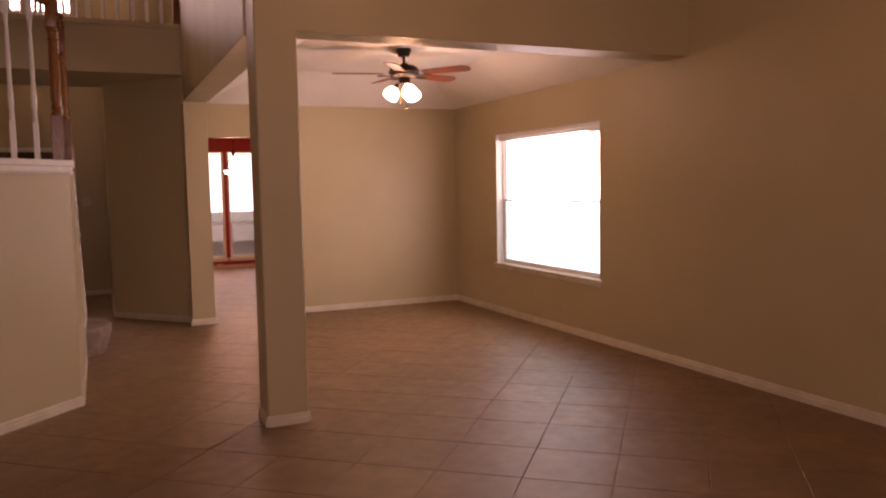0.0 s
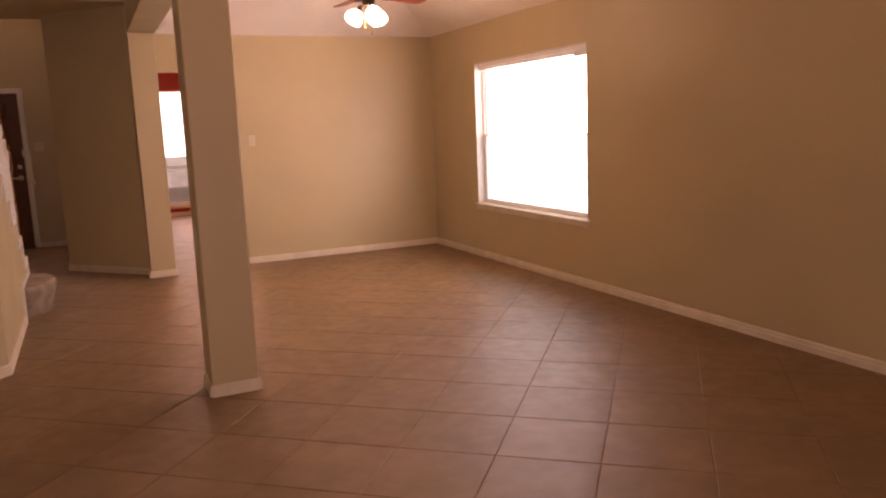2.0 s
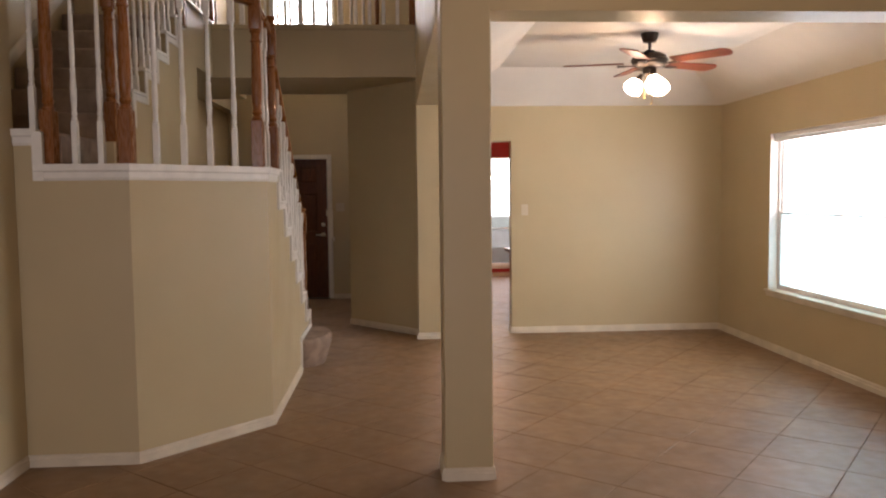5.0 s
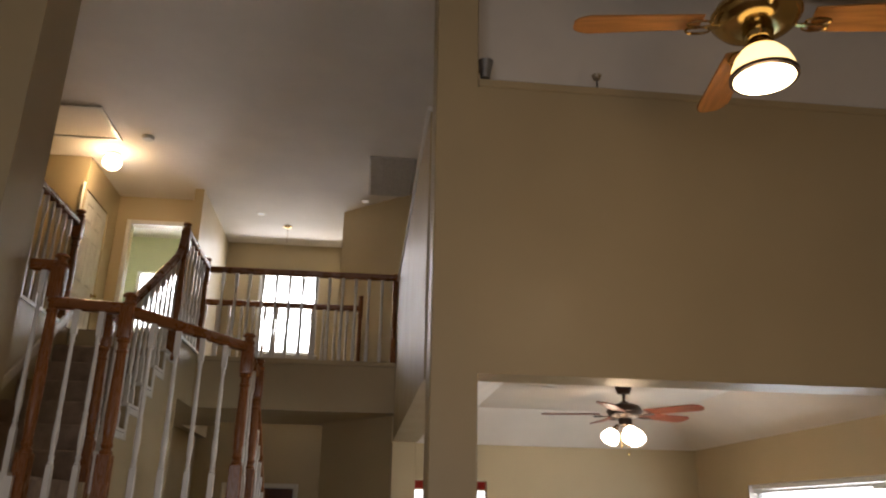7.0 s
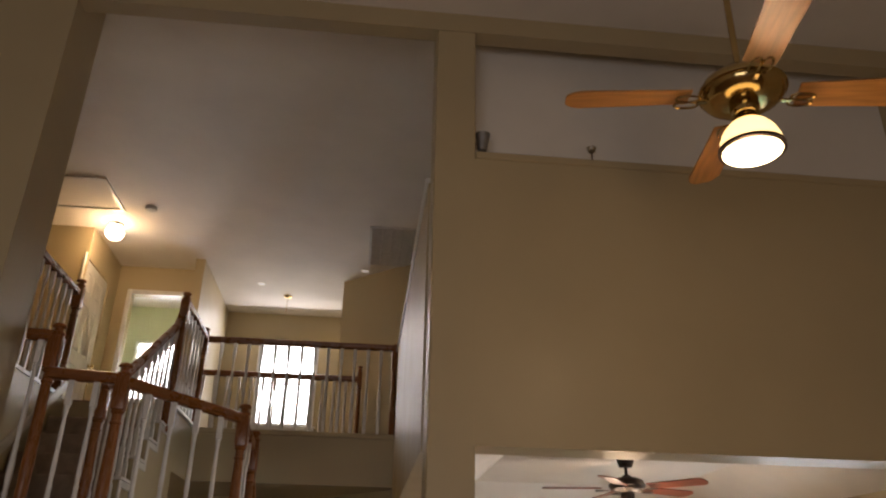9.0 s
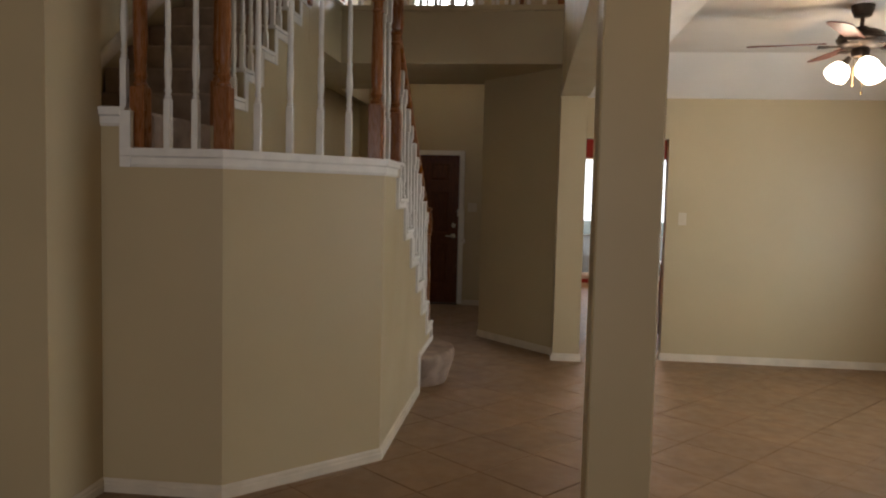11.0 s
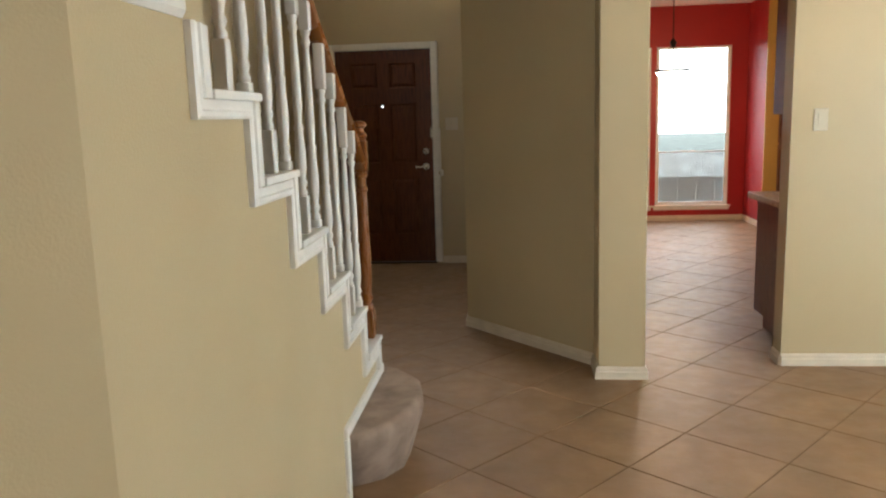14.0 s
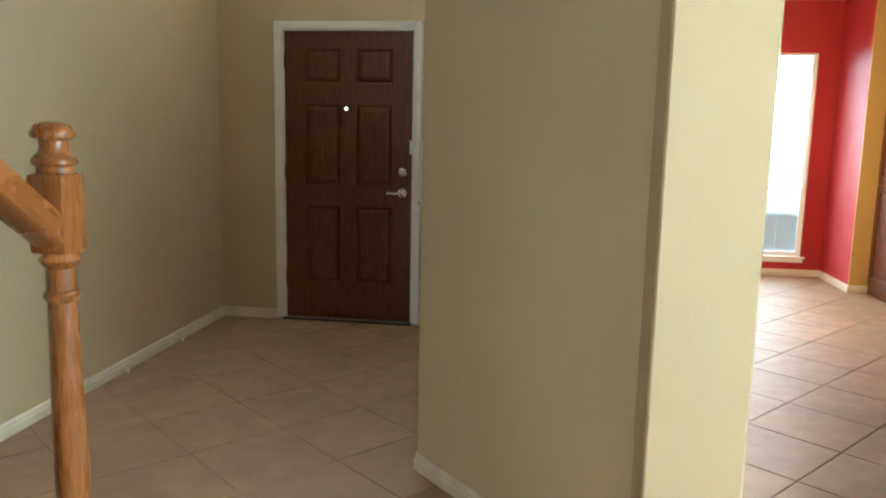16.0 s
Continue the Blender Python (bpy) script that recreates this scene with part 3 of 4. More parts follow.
# side wall of the first flight and the faceted front of the landing
bm = bmesh.new()
prof = [(1.10, -0.02), (2.60, -0.02), (2.60, 0.275), (3.325, 0.275)]
for y, z in zip(tread_y, tread_z):
    prof += [(y - 0.02, z - 0.03)] if y == tread_y[0] else [(y - 0.02, prof[-1][1]), (y - 0.02, z - 0.03)]
prof += [(1.10, prof[-1][1])]
a = [bm.verts.new((-1.06, y, z)) for y, z in prof]
b = [bm.verts.new((-1.15, y, z)) for y, z in prof]
bm.faces.new(a)
bm.faces.new(b[::-1])
for k in range(len(prof)):
    bm.faces.new((a[k], a[(k + 1) % len(prof)], b[(k + 1) % len(prof)], b[k]))
spart("side_wall", bm, M_WALL)
FACE = [(-1.06, 1.10), (-1.70, 0.42), (-2.31, 0.42)]
bm = bmesh.new()
prism(bm, [FACE[0], FACE[1], (-2.309, 0.42), (-2.309, 0.52), (-1.74, 0.52), (-1.15, 1.15), (-1.15, 1.10)], -0.02, LAND - 0.01)
spart("landing_wall", bm, M_WALL)
bm = bmesh.new()
prism(bm, [(-2.20, 0.42), (-2.309, 0.42), (-2.309, 0.52), (-2.20, 0.52)], LAND - 0.01, LAND + R2 - 0.01)
spart("landing_wall", bm, M_WALL)

# white stepped trim along the side wall: nosings, mouldings below them and risers
X0 = -1.06
edge = []                                  # lower edge of the trim, from the landing down to the first step
for k in range(5, -1, -1):
    z = tread_z[k] - 0.062
    edge += [(tread_y[k + 1] - 0.117, z), (tread_y[k] - 0.117, z)]
edge = [(edge[0][0], LAND - 0.082)] + edge + [(edge[-1][0], 0.31)]
bands = ((0.0, 0.0), (0.0, 0.015), (0.006, 0.019), (0.016, 0.019), (0.020, 0.013), (0.040, 0.011), (0.044, 0.016), (0.053, 0.016), (0.056, 0.008), (0.10, 0.008))
for n in range(0, len(edge) - 1):
    (ya, za), (yb, zb) = edge[n], edge[n + 1]
    bm = bmesh.new()
    rows = []
    for off, up in bands:
        low = min(off, 0.042)
        if abs(za - zb) < 1e-6 and off > 0.042:
            continue
        da = low if 0 < n else 0.0
        db = low if n + 1 < len(edge) - 1 else 0.0
        if abs(za - zb) > 1e-6:            # upright
            rows.append([bm.verts.new((X0 + up, ya + off, za + da)), bm.verts.new((X0 + up, yb + off, zb + db))])
        else:                              # level
            rows.append([bm.verts.new((X0 + up, ya + off, za + off)), bm.verts.new((X0 + up, yb + off, zb + off))])
    for r, q in zip(rows, rows[1:]):
        bm.faces.new((r[0], r[1], q[1], q[0]))
    spart("stepped_trim", bm, M_TRIM)
for k, (y, z) in enumerate(zip(tread_y, tread_z)):
    if k < 6:
        spart("tread_end", box(bmesh.new(), -1.20, tread_y[k + 1] - 0.015, z - 0.021, X0 + 0.013, y - 0.004, z, bevel=0.004, seg=2), M_TRIM)
spart("foot_trim", boxes((X0 - 0.02, 2.575, 0.268, X0 + 0.014, 3.337, 0.31), (X0 - 0.02, 2.575, 0.0, X0 + 0.014, 2.612, 0.267), bevel=0.004), M_TRIM)
# moulding round the landing's top edge
LP = [(-0.02, 0.0), (0.024, 0.0), (0.024, -0.026), (0.012, -0.034), (0.012, -0.066), (0.004, -0.080), (-0.02, -0.080)]
spart("landing_moulding", sweep(bmesh.new(), [(u, v + LAND + 0.0) for u, v in LP[::-1]], [(x, y, 0) for x, y in ((-2.20, 0.42), FACE[1], FACE[0], (-1.06, 1.48))]), M_TRIM)
bm = bmesh.new()
prism(bm, [(-1.032, 1.085), (-1.032, 1.60), (-1.17, 1.60), (-1.17, 1.15), (-1.75, 0.535), (-2.20, 0.535), (-2.20, 0.392), (-1.69, 0.392)], LAND - 0.006, LAND + 0.010)
spart("landing_cap", bm, M_TRIM)
spart("landing_moulding", sweep(bmesh.new(), [(u, v + LAND + R2) for u, v in LP[::-1]], [(-2.308, 0.42, 0), (-2.20, 0.42, 0)]), M_TRIM)
spart("landing_cap", boxes((-2.308, 0.392, LAND + R2 - 0.006, -2.175, 0.535, LAND + R2 + 0.010)), M_TRIM)
spart("landing_riser_trim", boxes((-2.205, 0.402, LAND - 0.08, -2.150, 0.425, LAND + R2 - 0.0065), (-2.199, 0.426, LAND + 0.0101, -2.16, 0.53, LAND + R2 - 0.0065)), M_TRIM)

# carpeted treads
def carpet_step(x0, x1, y0, y1, z0, z1):
    bm = box(bmesh.new(), x0, y0, z0, x1, y1, z1, bevel=0.02, seg=3)
    spart("step", bm, M_CARPET, "taupe carpeted step", True)


bm = bmesh.new()
foot = [(-2.10, 2.64), (-1.06, 2.76), (-0.97, 2.82), (-0.905, 2.93), (-0.895, 3.06), (-0.925, 3.20), (-1.03, 3.35), (-1.12, 3.39), (-2.10, 3.39)]
brim = [(-2.10, 2.62), (-1.02, 2.62), (-0.925, 2.72), (-0.85, 2.90), (-0.835, 3.07), (-0.87, 3.24), (-0.99, 3.39), (-1.12, 3.44), (-2.10, 3.44)]
rings = [[bm.verts.new((x, y, z)) for x, y in ring] for ring, z in ((foot, 0.0), (brim, 0.20), (brim, 0.27))]
bm.faces.new(rings[0][::-1])
bm.faces.new(rings[2])
for r, q in zip(rings, rings[1:]):
    for k in range(9):
        bm.faces.new((r[k], r[(k + 1) % 9], q[(k + 1) % 9], q[k]))
top = [e for e in bm.edges if all(v.co.z > 0.25 for v in e.verts)]
bmesh.ops.bevel(bm, geom=top, offset=0.03, segments=3, affect="EDGES", profile=0.6)
spart("starting_step", bm, M_CARPET, "pale taupe carpeted starting step", True)
for k, (y, z) in enumerate(zip(tread_y, tread_z)):
    if k < 6:
        carpet_step(-2.10, -1.16, tread_y[k + 1] - 0.02, y - 0.005, max(0.0, z - 0.26), z - 0.004)
carpet_step(-2.10, -1.16, 1.15, 1.615, 1.38, LAND - 0.002)
bm = bmesh.new()
prism(bm, [(-1.16, 1.149), (-1.74, 0.525), (-2.10, 0.525), (-2.10, 1.149)], 1.38, LAND - 0.003)
spart("landing_carpet", bm, M_CARPET, "taupe carpeted landing")
bm = bmesh.new()
prism(bm, [(-2.10, 0.535), (-2.96, 0.535), (-2.96, 1.30), (-2.10, 1.30)], 1.38, LAND + R2)
top = [e for e in bm.edges if all(v.co.z > LAND + R2 - 0.01 for v in e.verts)]
bmesh.ops.bevel(bm, geom=top, offset=0.02, segments=2, affect="EDGES")
spart("landing_carpet", bm, M_CARPET, "taupe carpeted upper landing")
for k in range(6):
    y0 = 1.30 + 0.28 * k
    carpet_step(-2.955, -2.105, y0 - 0.02, y0 + 0.29, LAND + R2 * (k + 1) - 0.08, LAND + R2 * (k + 2))
# wall under the second flight and its stringer
bm = bmesh.new()
UP_Y = [1.30 + 0.28 * k for k in range(6)]                   # risers of the second flight, upward
UP_Z = [LAND + R2 * (k + 2) for k in range(6)]
pts = [(1.20, -0.02), (3.30, -0.02), (3.30, 2.70), (2.975, 2.70), (2.975, Z2 - 0.004)]
pts += [(2.96, Z2 - 0.004)]
for y, z in zip(UP_Y[::-1], UP_Z[::-1]):
    pts += [(pts[-1][0], z - 0.022), (y + 0.004, z - 0.022)]
pts += [(UP_Y[0] + 0.004, LAND + R2 - 0.004), (1.20, LAND + R2 - 0.004)]
a = [bm.verts.new((-2.05, y, z)) for y, z in pts]
b = [bm.verts.new((-2.104, y, z)) for y, z in pts]
bm.faces.new(a)
bm.faces.new(b[::-1])
for k in range(len(pts)):
    bm.faces.new((a[k], a[(k + 1) % len(pts)], b[(k + 1) % len(pts)], b[k]))
spart("inner_wall", bm, M_WALL)
spart("closet_end_wall", boxes((-2.63, 3.30, -0.02, -2.05, 3.38, 2.70)), M_WALL)
XI = -2.05
for k, (y, z) in enumerate(zip(UP_Y, UP_Z)):
    spart("tread_end", box(bmesh.new(), -2.135, y - 0.018, z - 0.0215, XI + 0.02, y + 0.275, z + 0.002, bevel=0.004, seg=2), M_TRIM)
    spart("stepped_trim", boxes((XI, y + 0.004, z - R2 - 0.07, XI + 0.011, y + 0.06, z - 0.022), (XI, y + 0.0601, z - 0.07, XI + 0.011, y + 0.2838, z - 0.022), bevel=0.003), M_TRIM)
# outer wall of the second flight with its skirting
spart("outer_wall", boxes((-3.05, 0.432, -0.02, -2.965, 3.0, Z2 - 0.001)), M_WALL)
spart("skirt_board", sweep(bmesh.new(), [(0, 0.06), (0.014, 0.06), (0.014, 0.15), (0.007, 0.165), (0, 0.165)],
                           [(-2.963, 1.20, LAND + R2 + 0.06), (-2.963, 2.98, Z2 + 0.06)]), M_BASE)
baseboard((-2.308, 0.42), *FACE[1::-1], (-1.06, 2.575))


# ---- balustrades ----
def baluster_mesh(length, low, head):
    """A white turned baluster: square foot, turned shaft, square head."""
    bm = bmesh.new()
    s = 0.017
    box(bm, -s, -s, 0, s, s, low, bevel=0.003)
    box(bm, -s, -s, length - head, s, s, length, bevel=0.003)
    a, b = low, length - head
    n = b - a
    pr = [(0.015, a - 0.002), (0.017, a + 0.012), (0.011, a + 0.025), (0.018, a + 0.04), (0.012, a + 0.055), (0.0175, a + 0.16 * n), (0.018, a + 0.24 * n),
          (0.013, a + 0.36 * n), (0.0165, a + 0.39 * n), (0.0115, a + 0.41 * n), (0.0145, a + 0.5 * n), (0.0125, a + 0.75 * n), (0.010, b - 0.05),
          (0.016, b - 0.035), (0.011, b - 0.022), (0.016, b - 0.008), (0.014, b + 0.002)]
    lathe(bm, pr, 10)
    for f in bm.faces:
        f.smooth = len(f.verts) == 4 and f.calc_area() < 0.0016
    me = bpy.data.meshes.new("baluster")
    bm.to_mesh(me)
    bm.free()
    me.materials.append(M_TRIM)
    return me


BAL = {}


def baluster(parent, x, y, z, length, low=0.20, head=0.15):
    key = (round(length, 2), round(low, 3), round(head, 2))
    if key not in BAL:
        BAL[key] = baluster_mesh(*key)
    shared("baluster", BAL[key], parent, Matrix.Translation(Vector((x, y, z)) - parent.location))


def newel_bm(h, block=0.24, s=0.042, head=0.17):
    """An oak newel post with square blocks, turned shaft and a flat mushroom cap."""
    bm = bmesh.new()
    q = s / 0.042
    box(bm, -s, -s, 0, s, s, block, bevel=0.004)
    top = h - 0.085
    box(bm, -s, -s, top - head, s, s, top, bevel=0.009, seg=2)
    a, b = block, top - head
    lathe(bm, [(r * q, z) for r, z in [(0.036, a - 0.004), (0.040, a + 0.012), (0.028, a + 0.03), (0.038, a + 0.05), (0.030, a + 0.07), (0.036, a + 0.2 * (b - a)), (0.038, a + 0.35 * (b - a)),
               (0.031, b - 0.12), (0.030, b - 0.085), (0.036, b - 0.080), (0.038, b - 0.074), (0.036, b - 0.068), (0.030, b - 0.064), (0.030, b - 0.026), (0.037, b - 0.020),
               (0.043, b - 0.012), (0.041, b - 0.006), (0.034, b + 0.004)]], 20)
    lathe(bm, [(r * q, z) for r, z in [(0.036, top - 0.006), (0.037, top + 0.010), (0.045, top + 0.015), (0.046, top + 0.020), (0.043, top + 0.025), (0.040, top + 0.028), (0.032, top + 0.034),
               (0.029, top + 0.044), (0.030, top + 0.054), (0.043, top + 0.058), (0.046, top + 0.063), (0.044, top + 0.069), (0.036, top + 0.079), (0.020, top + 0.084), (0, top + 0.085)]], 20)
    return bm


def newel(parent, x, y, z, h, block=0.24, s=0.038, head=0.19):
    part("newel_post", newel_bm(h, block, s, head), M_OAK, parent, "turned stained oak newel post", True, Matrix.Translation(Vector((x, y, z)) - parent.location))


RAIL = [(-0.03, -0.03), (-0.022, -0.036), (0.022, -0.036), (0.03, -0.03), (0.024, -0.01), (0.031, 0.006), (0.026, 0.024), (0.012, 0.031), (-0.012, 0.031),
        (-0.026, 0.024), (-0.031, 0.006), (-0.024, -0.01)]


def handrail(parent, *pts):
    bm = sweep(bmesh.new(), RAIL, [Vector(p) - parent.location for p in pts])
    part("handrail", bm, M_OAKL, parent, "stained oak handrail", True)


BALLABEL = "white turned balusters under a stained oak handrail"
lower = thing("stair_railing", (-1.06, 2.4, 0.0), BALLABEL + " beside the lower stairs", "railing", "stair railings")
newel(lower, -1.105, 3.302, 0.44, 0.955, 0.13, 0.033, 0.135)


def rail_z(y):
    return 1.188 + (3.32 - y) * 0.703


handrail(lower, (-1.104, 3.27, rail_z(3.27)), (-1.085, 1.56, rail_z(1.56)))
for k, (y, z) in enumerate(zip(tread_y, tread_z)):
    for j in range(2):
        yy = y - 0.02 - 0.134 * j
        if 0 < k < 6:
            baluster(lower, -1.085, yy, z, rail_z(yy) - 0.034 - z, 0.025 + 0.09 * j, 0.09 + 0.06 * j)
newel(lower, -1.09, 1.55, LAND + 0.01, 1.06, 0.30, 0.04)

landing = thing("landing_railing", (-1.5, 0.9, LAND), BALLABEL + " round the landing", "railing", "stair railings")
N_R, N_M, N_L = Vector((-1.115, 1.125)), Vector((-1.725, 0.49)), Vector((-2.145, 0.49))
newel(landing, *N_R, LAND + 0.010, 1.15, 0.30)
newel(landing, *N_M, LAND + 0.010, 1.22, 0.30)
newel(landing, *N_L, LAND + 0.010, 1.44, 0.30)


def run(parent, a, b, z0, za, zb, n, rail=True, low=0.24):
    if rail:
        handrail(parent, (a[0], a[1], za), (b[0], b[1], zb))
    for k in range(n):
        f = (k + 1) / (n + 1)
        x, y = a[0] + (b[0] - a[0]) * f, a[1] + (b[1] - a[1]) * f
        baluster(parent, x, y, z0, za + (zb - za) * f - 0.03 - z0, low)


run(landing, N_R, N_M, LAND + 0.010, 2.74, 2.80, 4)
run(landing, N_M, N_L, LAND + 0.010, 2.81, 2.83, 2)
run(landing, N_L, (-2.309, 0.49), LAND + R2 + 0.010, 3.05, 3.055, 1)
run(landing, (-1.112, 1.14), (-1.10, 1.53), LAND + 0.010, 2.70, 2.64, 2)

inner = thing("upper_stair_railing", (-2.077, 2.0, LAND), BALLABEL + " beside the upper stairs", "railing", "stair railings")
newel(inner, -2.085, 1.28, LAND, 1.33, 0.45)
newel(inner, -2.05, 2.91, Z2 - 0.25, 1.30, 0.30)
handrail(inner, (-2.08, 1.30, 2.90), (-2.05, 2.72, 3.86), (-2.05, 2.82, 3.98), (-2.05, 2.88, 4.12))
for y, z in zip(UP_Y, UP_Z):
    for j in range(2):
        yy = y + 0.05 + 0.14 * j
        baluster(inner, -2.077, yy, z + 0.002, 2.90 + (yy - 1.30) * 0.676 - 0.03 - z, 0.12 + 0.095 * (1 - j))

bridge = thing("bridge_railing", (-1.0, 3.97, Z2), BALLABEL + " along the bridge", "railing", "stair railings")
newel(bridge, -2.06, 4.02, Z2 + 0.012, 1.06, 0.24, 0.034)
newel(bridge, -0.045, 4.025, Z2 + 0.012, 0.98, 0.24, 0.03)
run(bridge, (-2.02, 4.025), (-0.05, 4.025), Z2 + 0.012, 4.16, 4.16, 13)
run(bridge, (-2.047, 2.93), (-2.05, 3.95), Z2 + 0.03, 4.17, 4.17, 6)
part("shoe_rail", boxes((-2.075 + 1.0, 2.93 - 3.97, 0.005, -2.022 + 1.0, 4.01 - 3.97, 0.03)), M_TRIM, bridge)

back = thing("rear_bridge_railing", (-1.4, 5.25, Z2), "white turned balusters under an oak handrail behind the bridge", "railing", "stair railings")
newel(back, -2.44, 5.25, Z2 + 0.012, 0.98, 0.24, 0.03)
newel(back, -0.42, 5.25, Z2 + 0.012, 1.06, 0.24, 0.03)
run(back, (-2.42, 5.25), (-0.44, 5.25), Z2 + 0.012, 4.12, 4.12, 13)

hallrail = thing("hall_railing", (-2.95, 2.0, Z2), BALLABEL + " along the upper hall", "railing", "stair railings")
newel(hallrail, -2.99, 2.83, Z2 + 0.012, 1.08, 0.24, 0.04)
run(hallrail, (-2.99, 2.77), (-2.99, 0.45), Z2 + 0.03, 4.16, 4.16, 16)
part("shoe_rail", boxes((-3.03 + 2.95, 0.44 - 2.0, 0.0, -2.955 + 2.95, 2.84 - 2.0, 0.03)), M_TRIM, hallrail)


# ---- ceiling fans ----
def blade_bm(r0, r1, w0, w1):
    bm = bmesh.new()
    steps = (0, 0.3, 0.6, 0.8, 0.86, 0.90, 0.935, 0.96, 0.98, 0.993, 1.0)
    n = len(steps)
    top, bot = [], []
    for s in (1, -1):
        for k in range(n):
            f = steps[k] if s == 1 else steps[n - 1 - k]
            x = r0 + (r1 - r0) * f
            w = w0 + (w1 - w0) * f
            if f > 0.85:
                w *= math.sqrt(max(0.05, 1 - ((f - 0.85) / 0.15) ** 2 * 0.88))
            top.append(bm.verts.new((x, s * w / 2, 0.004)))
            bot.append(bm.verts.new((x, s * w / 2, -0.004)))
    bm.faces.new(top)
    bm.faces.new(bot[::-1])
    for k in range(2 * n):
        bm.faces.new((top[k], top[(k + 1) % (2 * n)], bot[(k + 1) % (2 * n)], bot[k]))
    bmesh.ops.transform(bm, matrix=pose(0, 0, 0, -11, 0, 0), verts=bm.verts)
    return bm


def ceiling_fan(name, p, ceiling, label, metal, wood, blades, turn, single):
    """p: the middle of the motor."""
    fan = thing(name, p, label, "ceiling fan")
    top = ceiling - p[2]
    part("canopy", lathe(bmesh.new(), [(0.02, top - 0.075), (0.05, top - 0.07), (0.066, top - 0.03), (0.07, top), (0, top)], 24), metal, fan, "", True)
    part("downrod", lathe(bmesh.new(), [(0.013, 0.06), (0.013, top - 0.07)], 12), metal, fan, "", True)
    q = 1.13 if single else 1.0
    part("motor_housing", lathe(bmesh.new(), [(r * q, z) for r, z in [(0, 0.085), (0.03, 0.085), (0.045, 0.07), (0.09, 0.062), (0.125, 0.045), (0.138, 0.02), (0.138, -0.012), (0.125, -0.03),
                                              (0.10, -0.045), (0.07, -0.05), (0, -0.05)]], 32), metal, fan, "", True)
    if single:
        for k in range(28):
            part("housing_rib", boxes((0.078, -0.003, -0.049, 0.136, 0.003, -0.037)), M_BRONZE, fan, "", False, pose(0, 0, 0, 0, 0, 360 * k / 28) @ pose(0, 0, -0.006, 0, -14, 0))
    part("motor_band", lathe(bmesh.new(), [(r * q, z) for r, z in [(0.1385, -0.006), (0.145, 0.0), (0.145, 0.010), (0.1385, 0.016)]], 32), metal, fan, "", True)
    bm = blade_bm(0.20, 0.67, 0.115, 0.15)
    me = None
    for k in range(blades):
        rot = pose(0, 0, -0.012, 0, 0, turn + 360 * k / blades)
        if me is None:
            b = part("blade", bm, wood, fan, "wooden fan blade", False, rot)
            me = b.data
        else:
            shared("blade", me, fan, rot)["label"] = "wooden fan blade"
        if single:
            br = boxes((0.135, -0.010, -0.030, 0.175, 0.010, -0.020), bevel=0.003)
            for side in (-1, 1):
                loop = []
                for a in range(12):
                    c, d = math.cos(2 * math.pi * a / 12), math.sin(2 * math.pi * a / 12)
                    loop.append([br.verts.new((0.212 + (0.046 + u) * c, side * 0.020 + (0.020 + u) * d, -0.024 + v)) for u, v in ((0.005, 0), (0, 0.006), (-0.005, 0), (0, -0.006))])
                for a in range(12):
                    for q4 in range(4):
                        br.faces.new((loop[a][q4], loop[(a + 1) % 12][q4], loop[(a + 1) % 12][(q4 + 1) % 4], loop[a][(q4 + 1) % 4]))
            part("blade_bracket", br, metal, fan, "looped brass bracket", False, rot)
            continue
        br = boxes((0.10, -0.012, -0.026, 0.19, 0.012, -0.018), (0.185, -0.035, -0.026, 0.25, 0.035, -0.018), bevel=0.003)
        part("blade_bracket", br, metal, fan, "", False, rot)
    part("switch_housing", lathe(bmesh.new(), [(0, -0.05), (0.05, -0.05), (0.056, -0.065), (0.05, -0.10), (0.03, -0.115), (0.0, -0.115)], 24), metal, fan, "", True)
    if single:
        part("fitter", lathe(bmesh.new(), [(0.028, -0.115), (0.05, -0.12), (0.055, -0.135), (0.04, -0.15)], 24), metal, fan, "", True)
        part("shade", lathe(bmesh.new(), [(0.05, -0.135), (0.070, -0.148), (0.094, -0.178), (0.109, -0.215), (0.115, -0.25)], 28), M_AMBER, fan,
             "glowing amber glass bowl", True)
        part("shade_rim", lathe(bmesh.new(), [(0.113, -0.244), (0.1205, -0.247), (0.1205, -0.260), (0.113, -0.263)], 28), M_BRONZE, fan, "dark metal rim", True)
        part("diffuser", lathe(bmesh.new(), [(0.112, -0.258), (0.100, -0.268), (0.06, -0.276), (0, -0.279)], 28), M_BULB, fan,
             "bright glowing glass bottom", True)
        part("finial", lathe(bmesh.new(), [(0.008, -0.278), (0.01, -0.288), (0, -0.299)], 10), metal, fan, "", True)
    else:
        for k in range(3):
            m = pose(0, 0, -0.10, 0, 0, 30 + 120 * k) @ pose(0.075, 0, -0.02, 0, -34, 0)
            part("lamp_arm", lathe(bmesh.new(), [(0.014, 0.03), (0.02, 0.0), (0.028, -0.02), (0.024, -0.03)], 14), metal, fan, "", True, m)
            part("glass_shade", lathe(bmesh.new(), [(0.024, -0.02), (0.046, -0.032), (0.068, -0.07), (0.074, -0.105), (0.066, -0.13), (0.036, -0.146), (0, -0.15)], 20), M_SHADE, fan,
                 "lit white glass shade", True, m)
